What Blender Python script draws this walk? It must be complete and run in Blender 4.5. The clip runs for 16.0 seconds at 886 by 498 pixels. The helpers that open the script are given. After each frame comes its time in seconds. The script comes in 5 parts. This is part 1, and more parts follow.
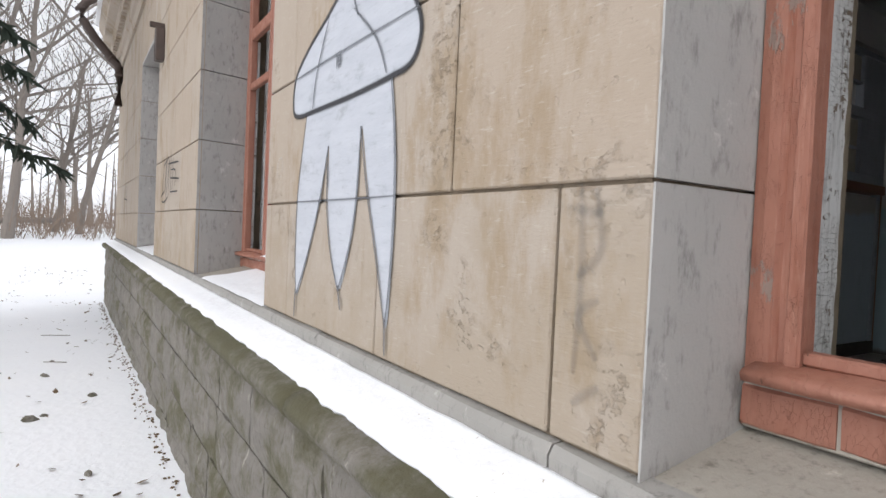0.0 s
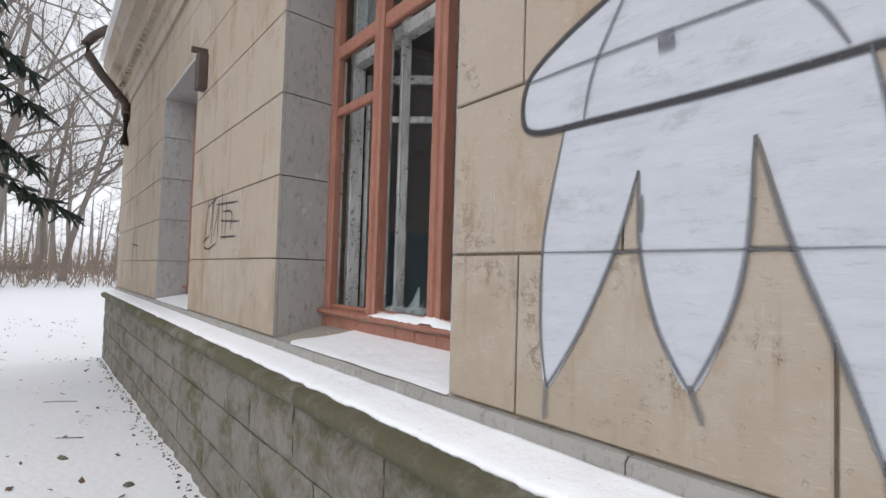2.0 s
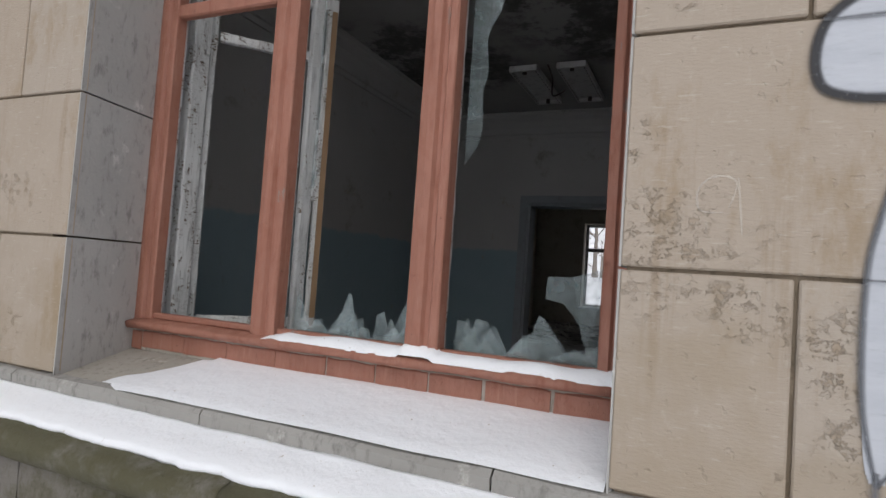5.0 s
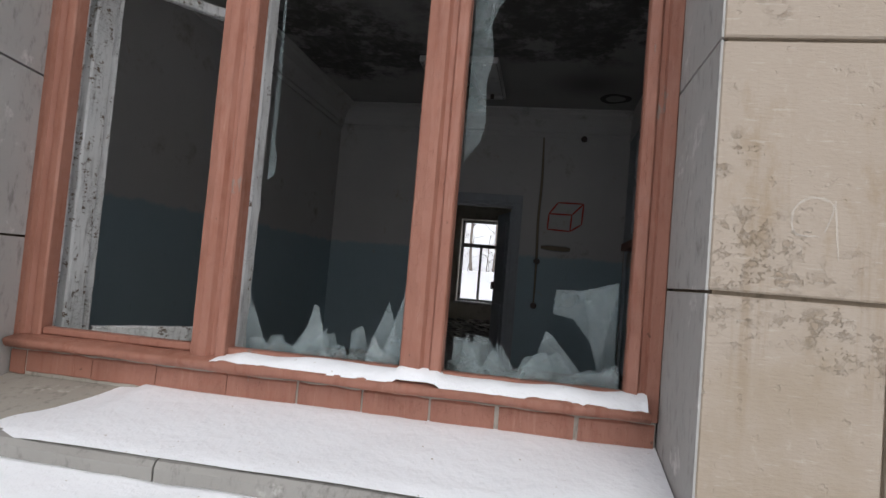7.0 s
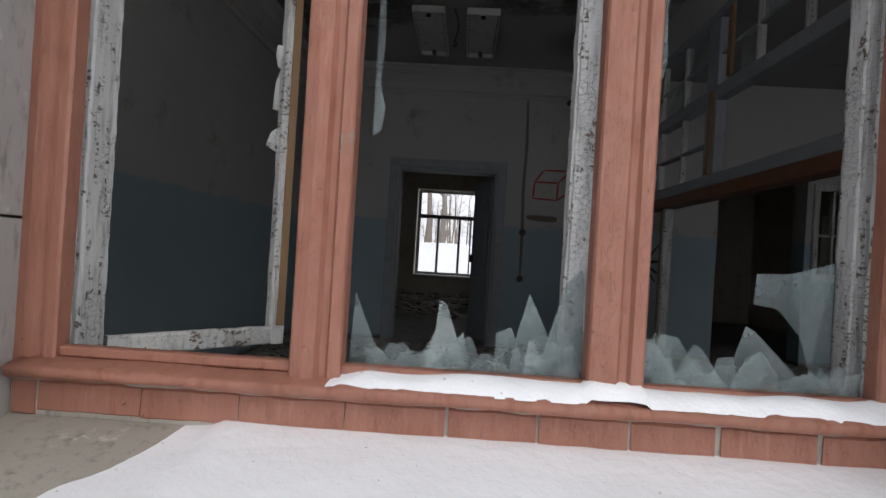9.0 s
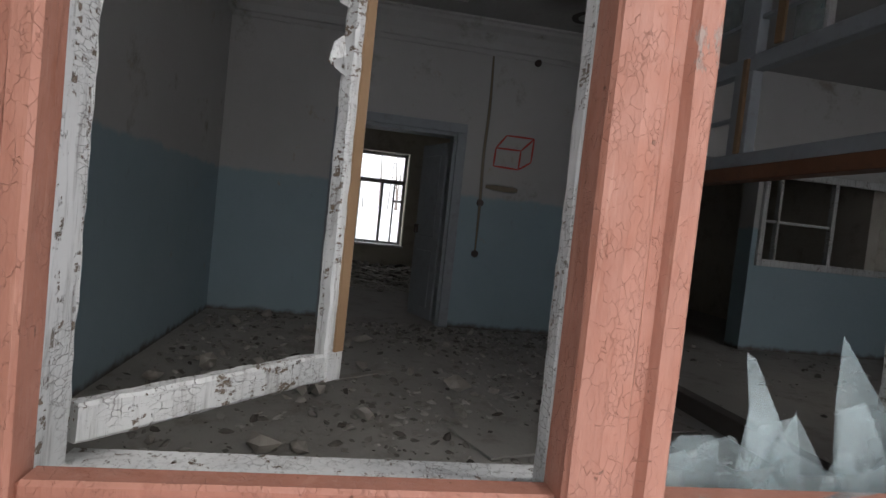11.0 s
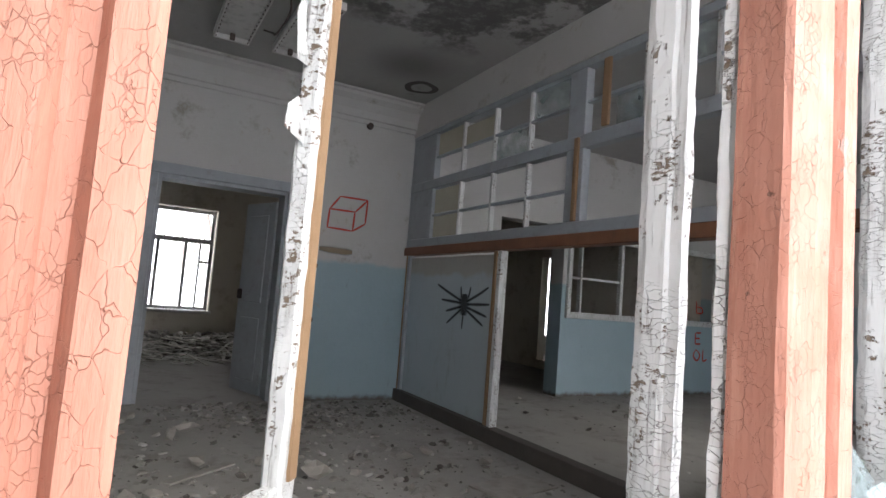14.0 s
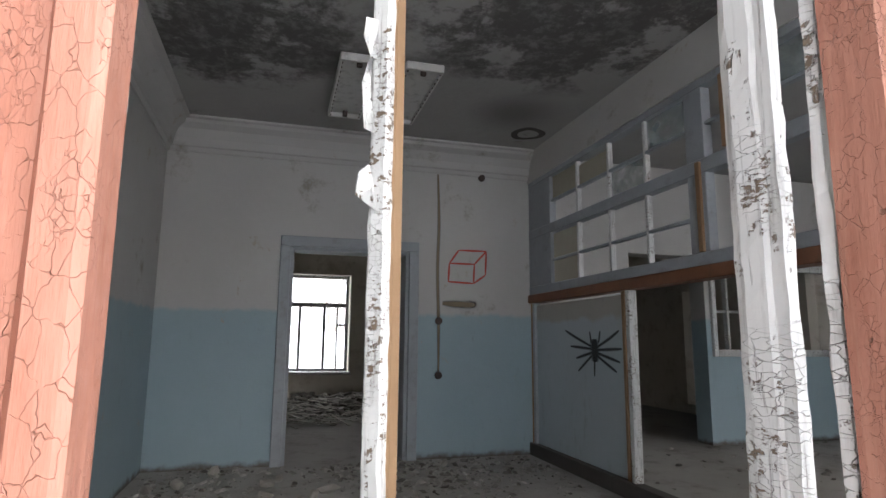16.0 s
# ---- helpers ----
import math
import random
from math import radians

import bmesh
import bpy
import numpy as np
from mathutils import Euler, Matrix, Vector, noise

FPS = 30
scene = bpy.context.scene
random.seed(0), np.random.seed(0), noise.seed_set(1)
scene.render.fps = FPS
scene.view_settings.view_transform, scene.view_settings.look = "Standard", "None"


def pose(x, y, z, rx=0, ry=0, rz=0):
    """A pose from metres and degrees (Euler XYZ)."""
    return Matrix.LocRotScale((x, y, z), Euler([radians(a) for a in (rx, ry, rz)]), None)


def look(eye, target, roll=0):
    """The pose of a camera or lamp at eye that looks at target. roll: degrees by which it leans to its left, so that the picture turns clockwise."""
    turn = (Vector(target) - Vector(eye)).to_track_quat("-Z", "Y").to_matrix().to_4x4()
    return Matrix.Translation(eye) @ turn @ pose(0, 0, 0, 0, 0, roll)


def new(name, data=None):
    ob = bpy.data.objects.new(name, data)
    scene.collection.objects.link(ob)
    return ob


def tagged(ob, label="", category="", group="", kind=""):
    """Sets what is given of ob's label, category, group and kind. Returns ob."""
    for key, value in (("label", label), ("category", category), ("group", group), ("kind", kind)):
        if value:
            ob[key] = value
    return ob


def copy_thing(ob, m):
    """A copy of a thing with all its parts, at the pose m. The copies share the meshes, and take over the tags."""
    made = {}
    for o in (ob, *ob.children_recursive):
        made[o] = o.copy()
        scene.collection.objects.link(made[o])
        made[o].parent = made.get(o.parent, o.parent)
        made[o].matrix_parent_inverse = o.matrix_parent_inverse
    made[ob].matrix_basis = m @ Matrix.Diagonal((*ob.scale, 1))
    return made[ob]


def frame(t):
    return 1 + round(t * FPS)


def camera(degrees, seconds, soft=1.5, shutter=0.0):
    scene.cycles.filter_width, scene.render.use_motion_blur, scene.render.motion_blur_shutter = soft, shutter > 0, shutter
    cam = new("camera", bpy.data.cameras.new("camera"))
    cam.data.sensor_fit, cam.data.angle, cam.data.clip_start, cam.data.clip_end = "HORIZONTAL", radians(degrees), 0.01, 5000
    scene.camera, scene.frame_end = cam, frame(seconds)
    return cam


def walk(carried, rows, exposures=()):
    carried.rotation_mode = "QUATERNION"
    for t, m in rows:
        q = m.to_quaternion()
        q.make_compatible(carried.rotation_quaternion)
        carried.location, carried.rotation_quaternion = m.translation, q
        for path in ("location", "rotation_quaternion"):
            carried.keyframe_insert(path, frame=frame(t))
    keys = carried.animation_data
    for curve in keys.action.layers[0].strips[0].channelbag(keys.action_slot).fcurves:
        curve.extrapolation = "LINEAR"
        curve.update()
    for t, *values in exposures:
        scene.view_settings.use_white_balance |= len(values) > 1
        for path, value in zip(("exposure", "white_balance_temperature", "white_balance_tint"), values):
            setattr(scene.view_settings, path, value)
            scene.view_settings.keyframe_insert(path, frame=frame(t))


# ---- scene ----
cam = camera(74.6, 16.0)
PATH = [
    (0, (0.056, 0.211, 1.735), (1.135, 1.894, 1.684), 2.6),
    (0.5, (-0.034, 0.531, 1.767), (1.015, 2.233, 1.746), 3.2),
    (1, (-0.175, 0.862, 1.759), (0.853, 2.577, 1.789), 4.1),
    (1.5, (-0.315, 1.142, 1.784), (0.762, 2.826, 1.835), 2.0),
    (2, (-0.39, 1.471, 1.773), (0.742, 3.118, 1.86), 1.7),
    (2.5, (-0.439, 1.78, 1.763), (0.771, 3.372, 1.818), 4.5),
    (3, (-0.526, 2.12, 1.776), (0.849, 3.572, 1.808), 2.8),
    (3.5, (-0.501, 2.414, 1.778), (0.946, 3.793, 1.847), 3.2),
    (4, (-0.491, 2.656, 1.808), (1.044, 3.935, 1.904), 3.9),
    (4.5, (-0.531, 2.906, 1.785), (1.17, 3.95, 1.908), 4.2),
    (5, (-0.548, 3.136, 1.803), (1.275, 3.956, 1.89), 4.0),
    (5.2, (-0.518, 3.22, 1.785), (1.336, 3.965, 1.877), 4.5),
    (7.3, (-0.436, 3.755, 1.843), (1.536, 4.079, 1.928), 4.8),
    (7.5, (-0.412, 3.804, 1.845), (1.558, 4.141, 1.907), 4.8),
    (8, (-0.319, 4.012, 1.843), (1.668, 4.231, 1.908), 3.1),
    (8.5, (-0.169, 4.181, 1.847), (1.816, 4.422, 1.898), 3.4),
    (9, (-0.065, 4.416, 1.83), (1.933, 4.488, 1.837), 3.5),
    (9.5, (0.099, 4.651, 1.835), (2.098, 4.605, 1.78), 0.6),
    (10, (0.4, 4.835, 1.84), (2.399, 4.88, 1.79), -0.4),
    (10.2, (0.475, 4.896, 1.841), (2.474, 4.9, 1.779), 1.3),
    (12.3, (0.934, 5.322, 1.85), (2.757, 4.504, 1.775), 7.3),
    (12.5, (0.952, 5.350, 1.839), (2.755, 4.487, 1.780), 7.5),
    (13, (0.966, 5.385, 1.851), (2.731, 4.447, 1.811), 5.8),
    (13.5, (0.977, 5.400, 1.871), (2.730, 4.439, 1.886), 4.1),
    (14, (0.971, 5.412, 1.883), (2.722, 4.459, 2.049), 4.5),
    (14.5, (0.964, 5.416, 1.889), (2.704, 4.476, 2.186), 4.3),
    (15, (0.955, 5.416, 1.899), (2.687, 4.490, 2.273), 3.8),
    (15.5, (0.985, 5.380, 1.905), (2.794, 4.610, 2.276), 1.5),
    (16, (0.983, 5.303, 1.910), (2.889, 4.772, 2.220), 0.5),
]
EXPOSURES = [(0, -0.48), (1.5, -0.68), (3, -0.95), (5, -0.9), (7.3, -0.75), (10.2, -0.8), (11.2, 0.2), (12.3, 1.35), (14, 1.6), (15, 1.65), (16, 1.4)]
walk(cam, [(t, look(eye, target, roll)) for t, eye, target, roll in PATH], EXPOSURES)

# ---- world and light ----
world = bpy.data.worlds.new("world")
scene.world = world
world.use_nodes = True
wn, wl = world.node_tree.nodes, world.node_tree.links
sky = wn.new("ShaderNodeTexSky")
sky.sky_type = "NISHITA"
sky.sun_disc = False
sky.sun_elevation, sky.sun_rotation = radians(38), radians(250)
sky.air_density, sky.dust_density, sky.ozone_density = 1.0, 4.0, 1.0
haze = wn.new("ShaderNodeHueSaturation")
haze.inputs["Saturation"].default_value = 0.30
haze.inputs["Value"].default_value = 2.0
wl.new(sky.outputs[0], haze.inputs["Color"])
cloud = wn.new("ShaderNodeMix")
cloud.data_type = "RGBA"
cloud.inputs[0].default_value = 0.8
cloud.inputs[7].default_value = (13.9, 14.3, 15.4, 1)
wl.new(haze.outputs[0], cloud.inputs[6])
wl.new(cloud.outputs[2], wn["Background"].inputs["Color"])
wn["Background"].inputs["Strength"].default_value = 0.15
sun = new("sun", bpy.data.lights.new("sun", "SUN"))
sun.data.energy, sun.data.angle, sun.data.color = 0.6, radians(40), (1.0, 0.97, 0.93)
sun.matrix_world = look((-20, -8, 18), (0, 0, 0))

# ---- materials ----


class Shade:
    """A node material that is put together step by step."""

    def __init__(self, name, rough=0.8, metal=0.0):
        self.m = bpy.data.materials.new(name)
        self.m.use_nodes = True
        self.t = self.m.node_tree
        self.b = self.t.nodes["Principled BSDF"]
        self.b.inputs["Roughness"].default_value = rough
        self.b.inputs["Metallic"].default_value = metal
        self.co = self.t.nodes.new("ShaderNodeTexCoord").outputs["Object"]
        self.geo = self.t.nodes.new("ShaderNodeNewGeometry")
        self.col = None

    def put(self, a, b):
        if isinstance(a, (int, float)):
            b.default_value = a
        elif isinstance(a, tuple):
            b.default_value = (*a, 1.0)[:4]
        else:
            self.t.links.new(a, b)

    def scaled(self, s, where=None):
        n = self.t.nodes.new("ShaderNodeMapping")
        n.inputs["Scale"].default_value = s if isinstance(s, tuple) else (s, s, s)
        self.t.links.new(where or self.geo.outputs["Position"], n.inputs["Vector"])
        return n.outputs[0]

    def noise(self, s, detail=4.0, rough=0.55, lo=None, hi=None, distort=0.0):
        n = self.t.nodes.new("ShaderNodeTexNoise")
        n.inputs["Scale"].default_value = 1.0
        n.inputs["Detail"].default_value = detail
        n.inputs["Roughness"].default_value = rough
        n.inputs["Distortion"].default_value = distort
        self.t.links.new(self.scaled(s), n.inputs["Vector"])
        return n.outputs[0] if lo is None else self.ramp(n.outputs[0], lo, hi)

    def cracks(self, s, lo, hi):
        n = self.t.nodes.new("ShaderNodeTexVoronoi")
        n.feature = "DISTANCE_TO_EDGE"
        n.inputs["Scale"].default_value = 1.0
        wob = self.t.nodes.new("ShaderNodeTexNoise")
        wob.inputs["Scale"].default_value = 0.9
        self.t.links.new(self.scaled(s), wob.inputs["Vector"])
        add = self.t.nodes.new("ShaderNodeVectorMath")
        add.operation = "ADD"
        self.t.links.new(self.scaled(s), add.inputs[0])
        self.t.links.new(wob.outputs["Color"], add.inputs[1])
        self.t.links.new(add.outputs[0], n.inputs["Vector"])
        return self.ramp(n.outputs[0], lo, hi)

    def cells(self, s):
        n = self.t.nodes.new("ShaderNodeTexVoronoi")
        n.inputs["Scale"].default_value = 1.0
        self.t.links.new(self.scaled(s), n.inputs["Vector"])
        return n.outputs["Color"]

    def ramp(self, v, lo, hi, a=0.0, b=1.0):
        n = self.t.nodes.new("ShaderNodeMapRange")
        n.interpolation_type = "SMOOTHSTEP"
        for k, x in zip((1, 2, 3, 4), (lo, hi, a, b)):
            n.inputs[k].default_value = x
        self.t.links.new(v, n.inputs[0])
        return n.outputs[0]

    def math(self, op, a, b=0.0):
        n = self.t.nodes.new("ShaderNodeMath")
        n.operation = op
        self.put(a, n.inputs[0])
        self.put(b, n.inputs[1])
        return n.outputs[0]

    def mix(self, f, a, b, mode="MIX"):
        n = self.t.nodes.new("ShaderNodeMix")
        n.data_type, n.blend_type = "RGBA", mode
        self.put(f, n.inputs[0])
        self.put(a, n.inputs[6])
        self.put(b, n.inputs[7])
        return n.outputs[2]

    def axis(self, k):
        n = self.t.nodes.new("ShaderNodeSeparateXYZ")
        self.t.links.new(self.geo.outputs["Position"], n.inputs[0])
        return n.outputs[k]

    def near(self, x, y, z, r0, r1):
        n = self.t.nodes.new("ShaderNodeVectorMath")
        n.operation = "DISTANCE"
        self.t.links.new(self.geo.outputs["Position"], n.inputs[0])
        n.inputs[1].default_value = (x, y, z)
        return self.ramp(n.outputs["Value"], r0, r1, 1.0, 0.0)

    def each(self, island=False):
        if island:
            return self.geo.outputs["Random Per Island"]
        return self.t.nodes.new("ShaderNodeObjectInfo").outputs["Random"]

    def bump(self, h, dist, strength=1.0):
        n = self.t.nodes.new("ShaderNodeBump")
        n.inputs["Strength"].default_value = strength
        n.inputs["Distance"].default_value = dist
        self.t.links.new(h, n.inputs["Height"])
        if self.b.inputs["Normal"].links:
            self.t.links.new(self.b.inputs["Normal"].links[0].from_socket, n.inputs["Normal"])
        self.t.links.new(n.outputs[0], self.b.inputs["Normal"])
        return self

    def colour(self, c):
        self.put(c, self.b.inputs["Base Color"])
        return self

    def rough(self, v):
        self.put(v, self.b.inputs["Roughness"])
        return self

    def alpha(self, v):
        self.put(v, self.b.inputs["Alpha"])
        return self


def stone_facade():
    s = Shade("facade_stone", 0.85)
    c = s.mix(s.noise(2.6, 6, 0.6), (0.33, 0.262, 0.195), (0.42, 0.352, 0.285))
    c = s.mix(s.ramp(s.each(), 0.0, 1.0, 0.0, 0.5), c, (0.39, 0.345, 0.295))
    c = s.mix(s.math("MULTIPLY", s.noise((2.0, 2.0, 0.9), 8, 0.72, 0.50, 0.64), 0.8), c, (0.29, 0.215, 0.135))
    streak = s.math("MULTIPLY", s.noise((22, 22, 1.6), 5, 0.65, 0.54, 0.72), s.noise(1.3, 3, 0.5, 0.40, 0.62))
    c = s.mix(s.math("MULTIPLY", streak, 0.5), c, (0.27, 0.20, 0.13))
    flaked = s.math("MULTIPLY", s.noise((26, 26, 34), 7, 0.78, 0.53, 0.58), s.noise(2.6, 5, 0.6, 0.54, 0.64))
    c = s.mix(s.math("MULTIPLY", flaked, 0.42), c, (0.245, 0.175, 0.105))
    c = s.mix(s.math("MULTIPLY", s.noise((40, 40, 25), 5, 0.7, 0.55, 0.8), 0.5), c, (0.48, 0.425, 0.36))
    c = s.mix(s.math("MULTIPLY", s.noise((14, 14, 95), 4, 0.6, 0.60, 0.70), 0.4), c, (0.50, 0.45, 0.385))
    low = s.ramp(s.math("ADD", s.axis(2), s.noise(4.0, 5, 0.6, 0.2, 0.8)), 1.75, 2.35, 0.35, 0.0)
    c = s.mix(low, c, (0.28, 0.215, 0.135))
    s.colour(c)
    s.bump(s.noise((45, 45, 150), 4), 0.003, 0.8).bump(s.noise(9.0, 5, 0.7), 0.006, 0.5)
    s.bump(s.noise(38.0, 2, 0.5, 0.66, 0.74), -0.004, 0.6).bump(flaked, -0.003, 0.8)
    return s.m


def stone_grey(name, a, b, rough=0.88):
    s = Shade(name, rough)
    c = s.mix(s.noise(2.5, 6, 0.6), a, b)
    c = s.mix(s.noise((30, 30, 12), 5, 0.7, 0.5, 0.75), c, tuple(x * 0.72 for x in a))
    c = s.mix(s.noise(7.0, 6, 0.7, 0.60, 0.72), c, tuple(min(0.8, x * 1.25) for x in b))
    s.colour(c).bump(s.noise(40.0, 6, 0.7), 0.004, 0.7).bump(s.noise(6.0, 5), 0.012, 0.4)
    return s.m


def stone_plinth(moss):
    s = Shade("mossy_stone" if moss else "plinth_stone", 0.92)
    c = s.mix(s.noise(5.0, 7, 0.65), (0.145, 0.13, 0.112), (0.27, 0.25, 0.222))
    c = s.mix(s.ramp(s.each(), 0, 1, 0, 0.35), c, (0.17, 0.158, 0.14))
    c = s.mix(s.noise((40, 40, 10), 5, 0.75, 0.52, 0.7), c, (0.11, 0.10, 0.08))
    c = s.mix(s.noise((18, 18, 7), 5, 0.7, 0.60, 0.72), c, (0.36, 0.335, 0.295))
    lo = 0.34 if moss else 0.43
    c = s.mix(s.math("MULTIPLY", s.noise((2.2, 2.2, 2.8), 8, 0.75, lo, lo + 0.22), 0.85), c, (0.078, 0.072, 0.030))
    s.colour(c).bump(s.noise(45.0, 7, 0.75), 0.008, 0.9).bump(s.noise((9, 9, 5), 6, 0.65), 0.03, 0.6)
    return s.m


def snow_material():
    s = Shade("snow", 0.6)
    c = s.mix(s.noise(1.2, 4), (0.85, 0.865, 0.89), (0.91, 0.915, 0.93))
    c = s.mix(s.noise(60, 3, 0.5, 0.70, 0.76), c, (0.50, 0.45, 0.38))
    s.colour(c).bump(s.noise(12.0, 5, 0.6), 0.02, 0.5).bump(s.noise(90.0, 3), 0.002, 0.3)
    s.b.inputs["Subsurface Weight"].default_value = 0.0
    return s.m


def orange_paint():
    s = Shade("orange_paint", 0.55)
    c = s.mix(s.noise((5, 5, 3), 5, 0.6), (0.285, 0.115, 0.075), (0.37, 0.172, 0.122))
    c = s.mix(s.noise((30, 30, 5), 5, 0.65, 0.48, 0.8), c, (0.255, 0.092, 0.055))
    c = s.mix(s.math("MULTIPLY", s.noise((60, 60, 5), 5, 0.7, 0.56, 0.70), 0.5), c, (0.43, 0.225, 0.16))
    gone = s.math("MULTIPLY", s.noise((7, 7, 2.6), 7, 0.72, 0.64, 0.67), 0.85)
    specks = s.noise((45, 45, 30), 3, 0.5, 0.72, 0.745)
    wide = s.math("SUBTRACT", 1.0, s.cracks((62, 74, 46), 0.0, 0.016))
    fine = s.math("SUBTRACT", 1.0, s.cracks((120, 150, 95), 0.0, 0.03))
    wide = s.math("MULTIPLY", wide, s.noise((38, 45, 22), 4, 0.65, 0.44, 0.58))
    fine = s.math("MULTIPLY", fine, s.noise((26, 24, 12), 4, 0.6, 0.50, 0.62))
    line = s.math("MAXIMUM", wide, fine)
    c = s.mix(gone, c, (0.25, 0.20, 0.17))
    c = s.mix(s.math("MULTIPLY", specks, 0.8), c, (0.13, 0.06, 0.035))
    c = s.mix(s.math("MULTIPLY", line, 0.14), c, (0.12, 0.045, 0.028))
    s.colour(c).rough(s.ramp(s.noise(20.0, 3), 0.3, 0.7, 0.45, 0.75))
    s.bump(line, -0.002, 0.8).bump(gone, -0.002, 0.7).bump(specks, -0.002, 0.7)
    s.bump(s.noise((70, 70, 7), 5, 0.65), 0.003, 0.7).bump(s.noise((25, 25, 18), 4), 0.003, 0.4)
    return s.m


def white_paint():
    """White oil paint that has split across the grain and dropped off in flakes."""
    s = Shade("peeling_white_paint", 0.6)
    c = s.mix(s.noise((6, 6, 3), 5), (0.57, 0.57, 0.555), (0.74, 0.74, 0.725))
    c = s.mix(s.noise((60, 60, 7), 5, 0.65, 0.48, 0.75), c, (0.40, 0.395, 0.38))
    split = s.math("SUBTRACT", 1.0, s.cracks((32, 45, 95), 0.0, 0.035))
    split = s.math("MULTIPLY", split, s.noise((7, 7, 4), 3, 0.5, 0.42, 0.54))
    grain = s.noise((120, 150, 4), 4, 0.6, 0.60, 0.68)
    gone = s.math("MULTIPLY", s.noise((34, 42, 80), 6, 0.7, 0.54, 0.555), s.noise((16, 18, 5), 5, 0.7, 0.53, 0.57))
    wood = s.mix(s.noise((70, 70, 5), 4, 0.6), (0.13, 0.075, 0.035), (0.24, 0.205, 0.17))
    c = s.mix(s.math("MULTIPLY", split, 0.65), c, (0.20, 0.18, 0.155))
    c = s.mix(s.math("MULTIPLY", grain, 0.5), c, (0.26, 0.24, 0.22))
    c = s.mix(gone, c, wood)
    s.colour(c).bump(gone, -0.004, 1.0).bump(split, -0.003, 0.9).bump(grain, -0.002, 0.7).bump(s.noise((70, 70, 10), 4), 0.002, 0.5)
    return s.m


def plain(name, a, b, scale=4.0, rough=0.7, grain=30.0, relief=0.002, metal=0.0, dirt=0.0, dark=(0.05, 0.045, 0.04)):
    s = Shade(name, rough, metal)
    c = s.mix(s.noise(scale, 5, 0.6), a, b)
    if dirt:
        c = s.mix(s.math("MULTIPLY", s.noise(scale * 2.3, 6, 0.7, 0.50, 0.72), dirt), c, dark)
    s.colour(c).bump(s.noise(grain, 5, 0.65), relief, 0.7)
    return s.m


def room_wall():
    """Old distemper above, a blue oil-paint dado below."""
    s = Shade("room_wall_paint", 0.75)
    up = s.mix(s.noise(1.1, 5, 0.6), (0.43, 0.42, 0.40), (0.55, 0.54, 0.52))
    up = s.mix(s.noise(2.2, 6, 0.7, 0.56, 0.74), up, (0.29, 0.26, 0.21))
    dn = s.mix(s.noise(1.4, 5, 0.6), (0.28, 0.375, 0.415), (0.36, 0.455, 0.495))
    dn = s.mix(s.noise((9, 9, 4), 6, 0.7, 0.60, 0.82), dn, (0.24, 0.27, 0.28))
    edge = s.math("ADD", s.axis(2), s.math("MULTIPLY", s.noise(7.0, 4), 0.10))
    c = s.mix(s.ramp(edge, 2.19, 2.24), dn, up)
    c = s.mix(s.math("MULTIPLY", s.noise(3.2, 7, 0.75, 0.64, 0.70), 0.7), c, (0.40, 0.34, 0.26))
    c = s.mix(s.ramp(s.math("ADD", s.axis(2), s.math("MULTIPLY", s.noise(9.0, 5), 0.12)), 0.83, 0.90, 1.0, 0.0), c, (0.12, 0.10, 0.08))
    s.colour(c).bump(s.noise(14.0, 6, 0.7), 0.006, 0.5)
    return s.m


def ceiling_paint():
    s = Shade("mouldy_ceiling_paint", 0.9)
    c = s.mix(s.noise(1.4, 5, 0.6), (0.30, 0.292, 0.28), (0.42, 0.41, 0.395))
    patch = s.math("MAXIMUM", s.near(3.9, 3.6, 3.93, 0.4, 1.7), s.near(4.7, 5.9, 3.93, 0.3, 1.5))
    blot = s.math("MULTIPLY", patch, s.noise(1.5, 8, 0.72, 0.36, 0.60))
    c = s.mix(s.math("MULTIPLY", s.ramp(blot, 0.10, 0.5), 0.85), c, (0.075, 0.071, 0.066))
    spots = s.math("MULTIPLY", s.ramp(blot, 0.25, 0.6), s.noise(9.0, 8, 0.78, 0.46, 0.64))
    c = s.mix(s.math("MULTIPLY", spots, 0.75), c, (0.27, 0.265, 0.255))
    c = s.mix(s.near(5.6, 3.35, 3.93, 0.05, 0.55), c, (0.20, 0.195, 0.185))
    c = s.mix(s.noise(2.4, 6, 0.7, 0.60, 0.75), c, (0.24, 0.235, 0.22))
    s.colour(c).bump(s.noise(16.0, 6, 0.7), 0.01, 0.6)
    return s.m


def spray(name, c, strength=0.95, soft=0.55):
    """Sprayed paint that thins out towards the stroke's sides."""
    s = Shade(name, 0.7)
    uv = s.t.nodes.new("ShaderNodeUVMap").outputs[0]
    n = s.t.nodes.new("ShaderNodeSeparateXYZ")
    s.t.links.new(uv, n.inputs[0])
    side = s.math("ABSOLUTE", s.math("SUBTRACT", n.outputs[1], 0.5))
    a = s.ramp(side, 0.5 - soft / 2, 0.5, 1.0, 0.0)
    a = s.math("MULTIPLY", a, s.noise(120.0, 3, 0.5, 0.10, 0.42))
    s.colour(s.mix(s.noise(8.0, 4), c, tuple(x * 1.25 for x in c))).alpha(s.math("MULTIPLY", a, strength))
    return s.m


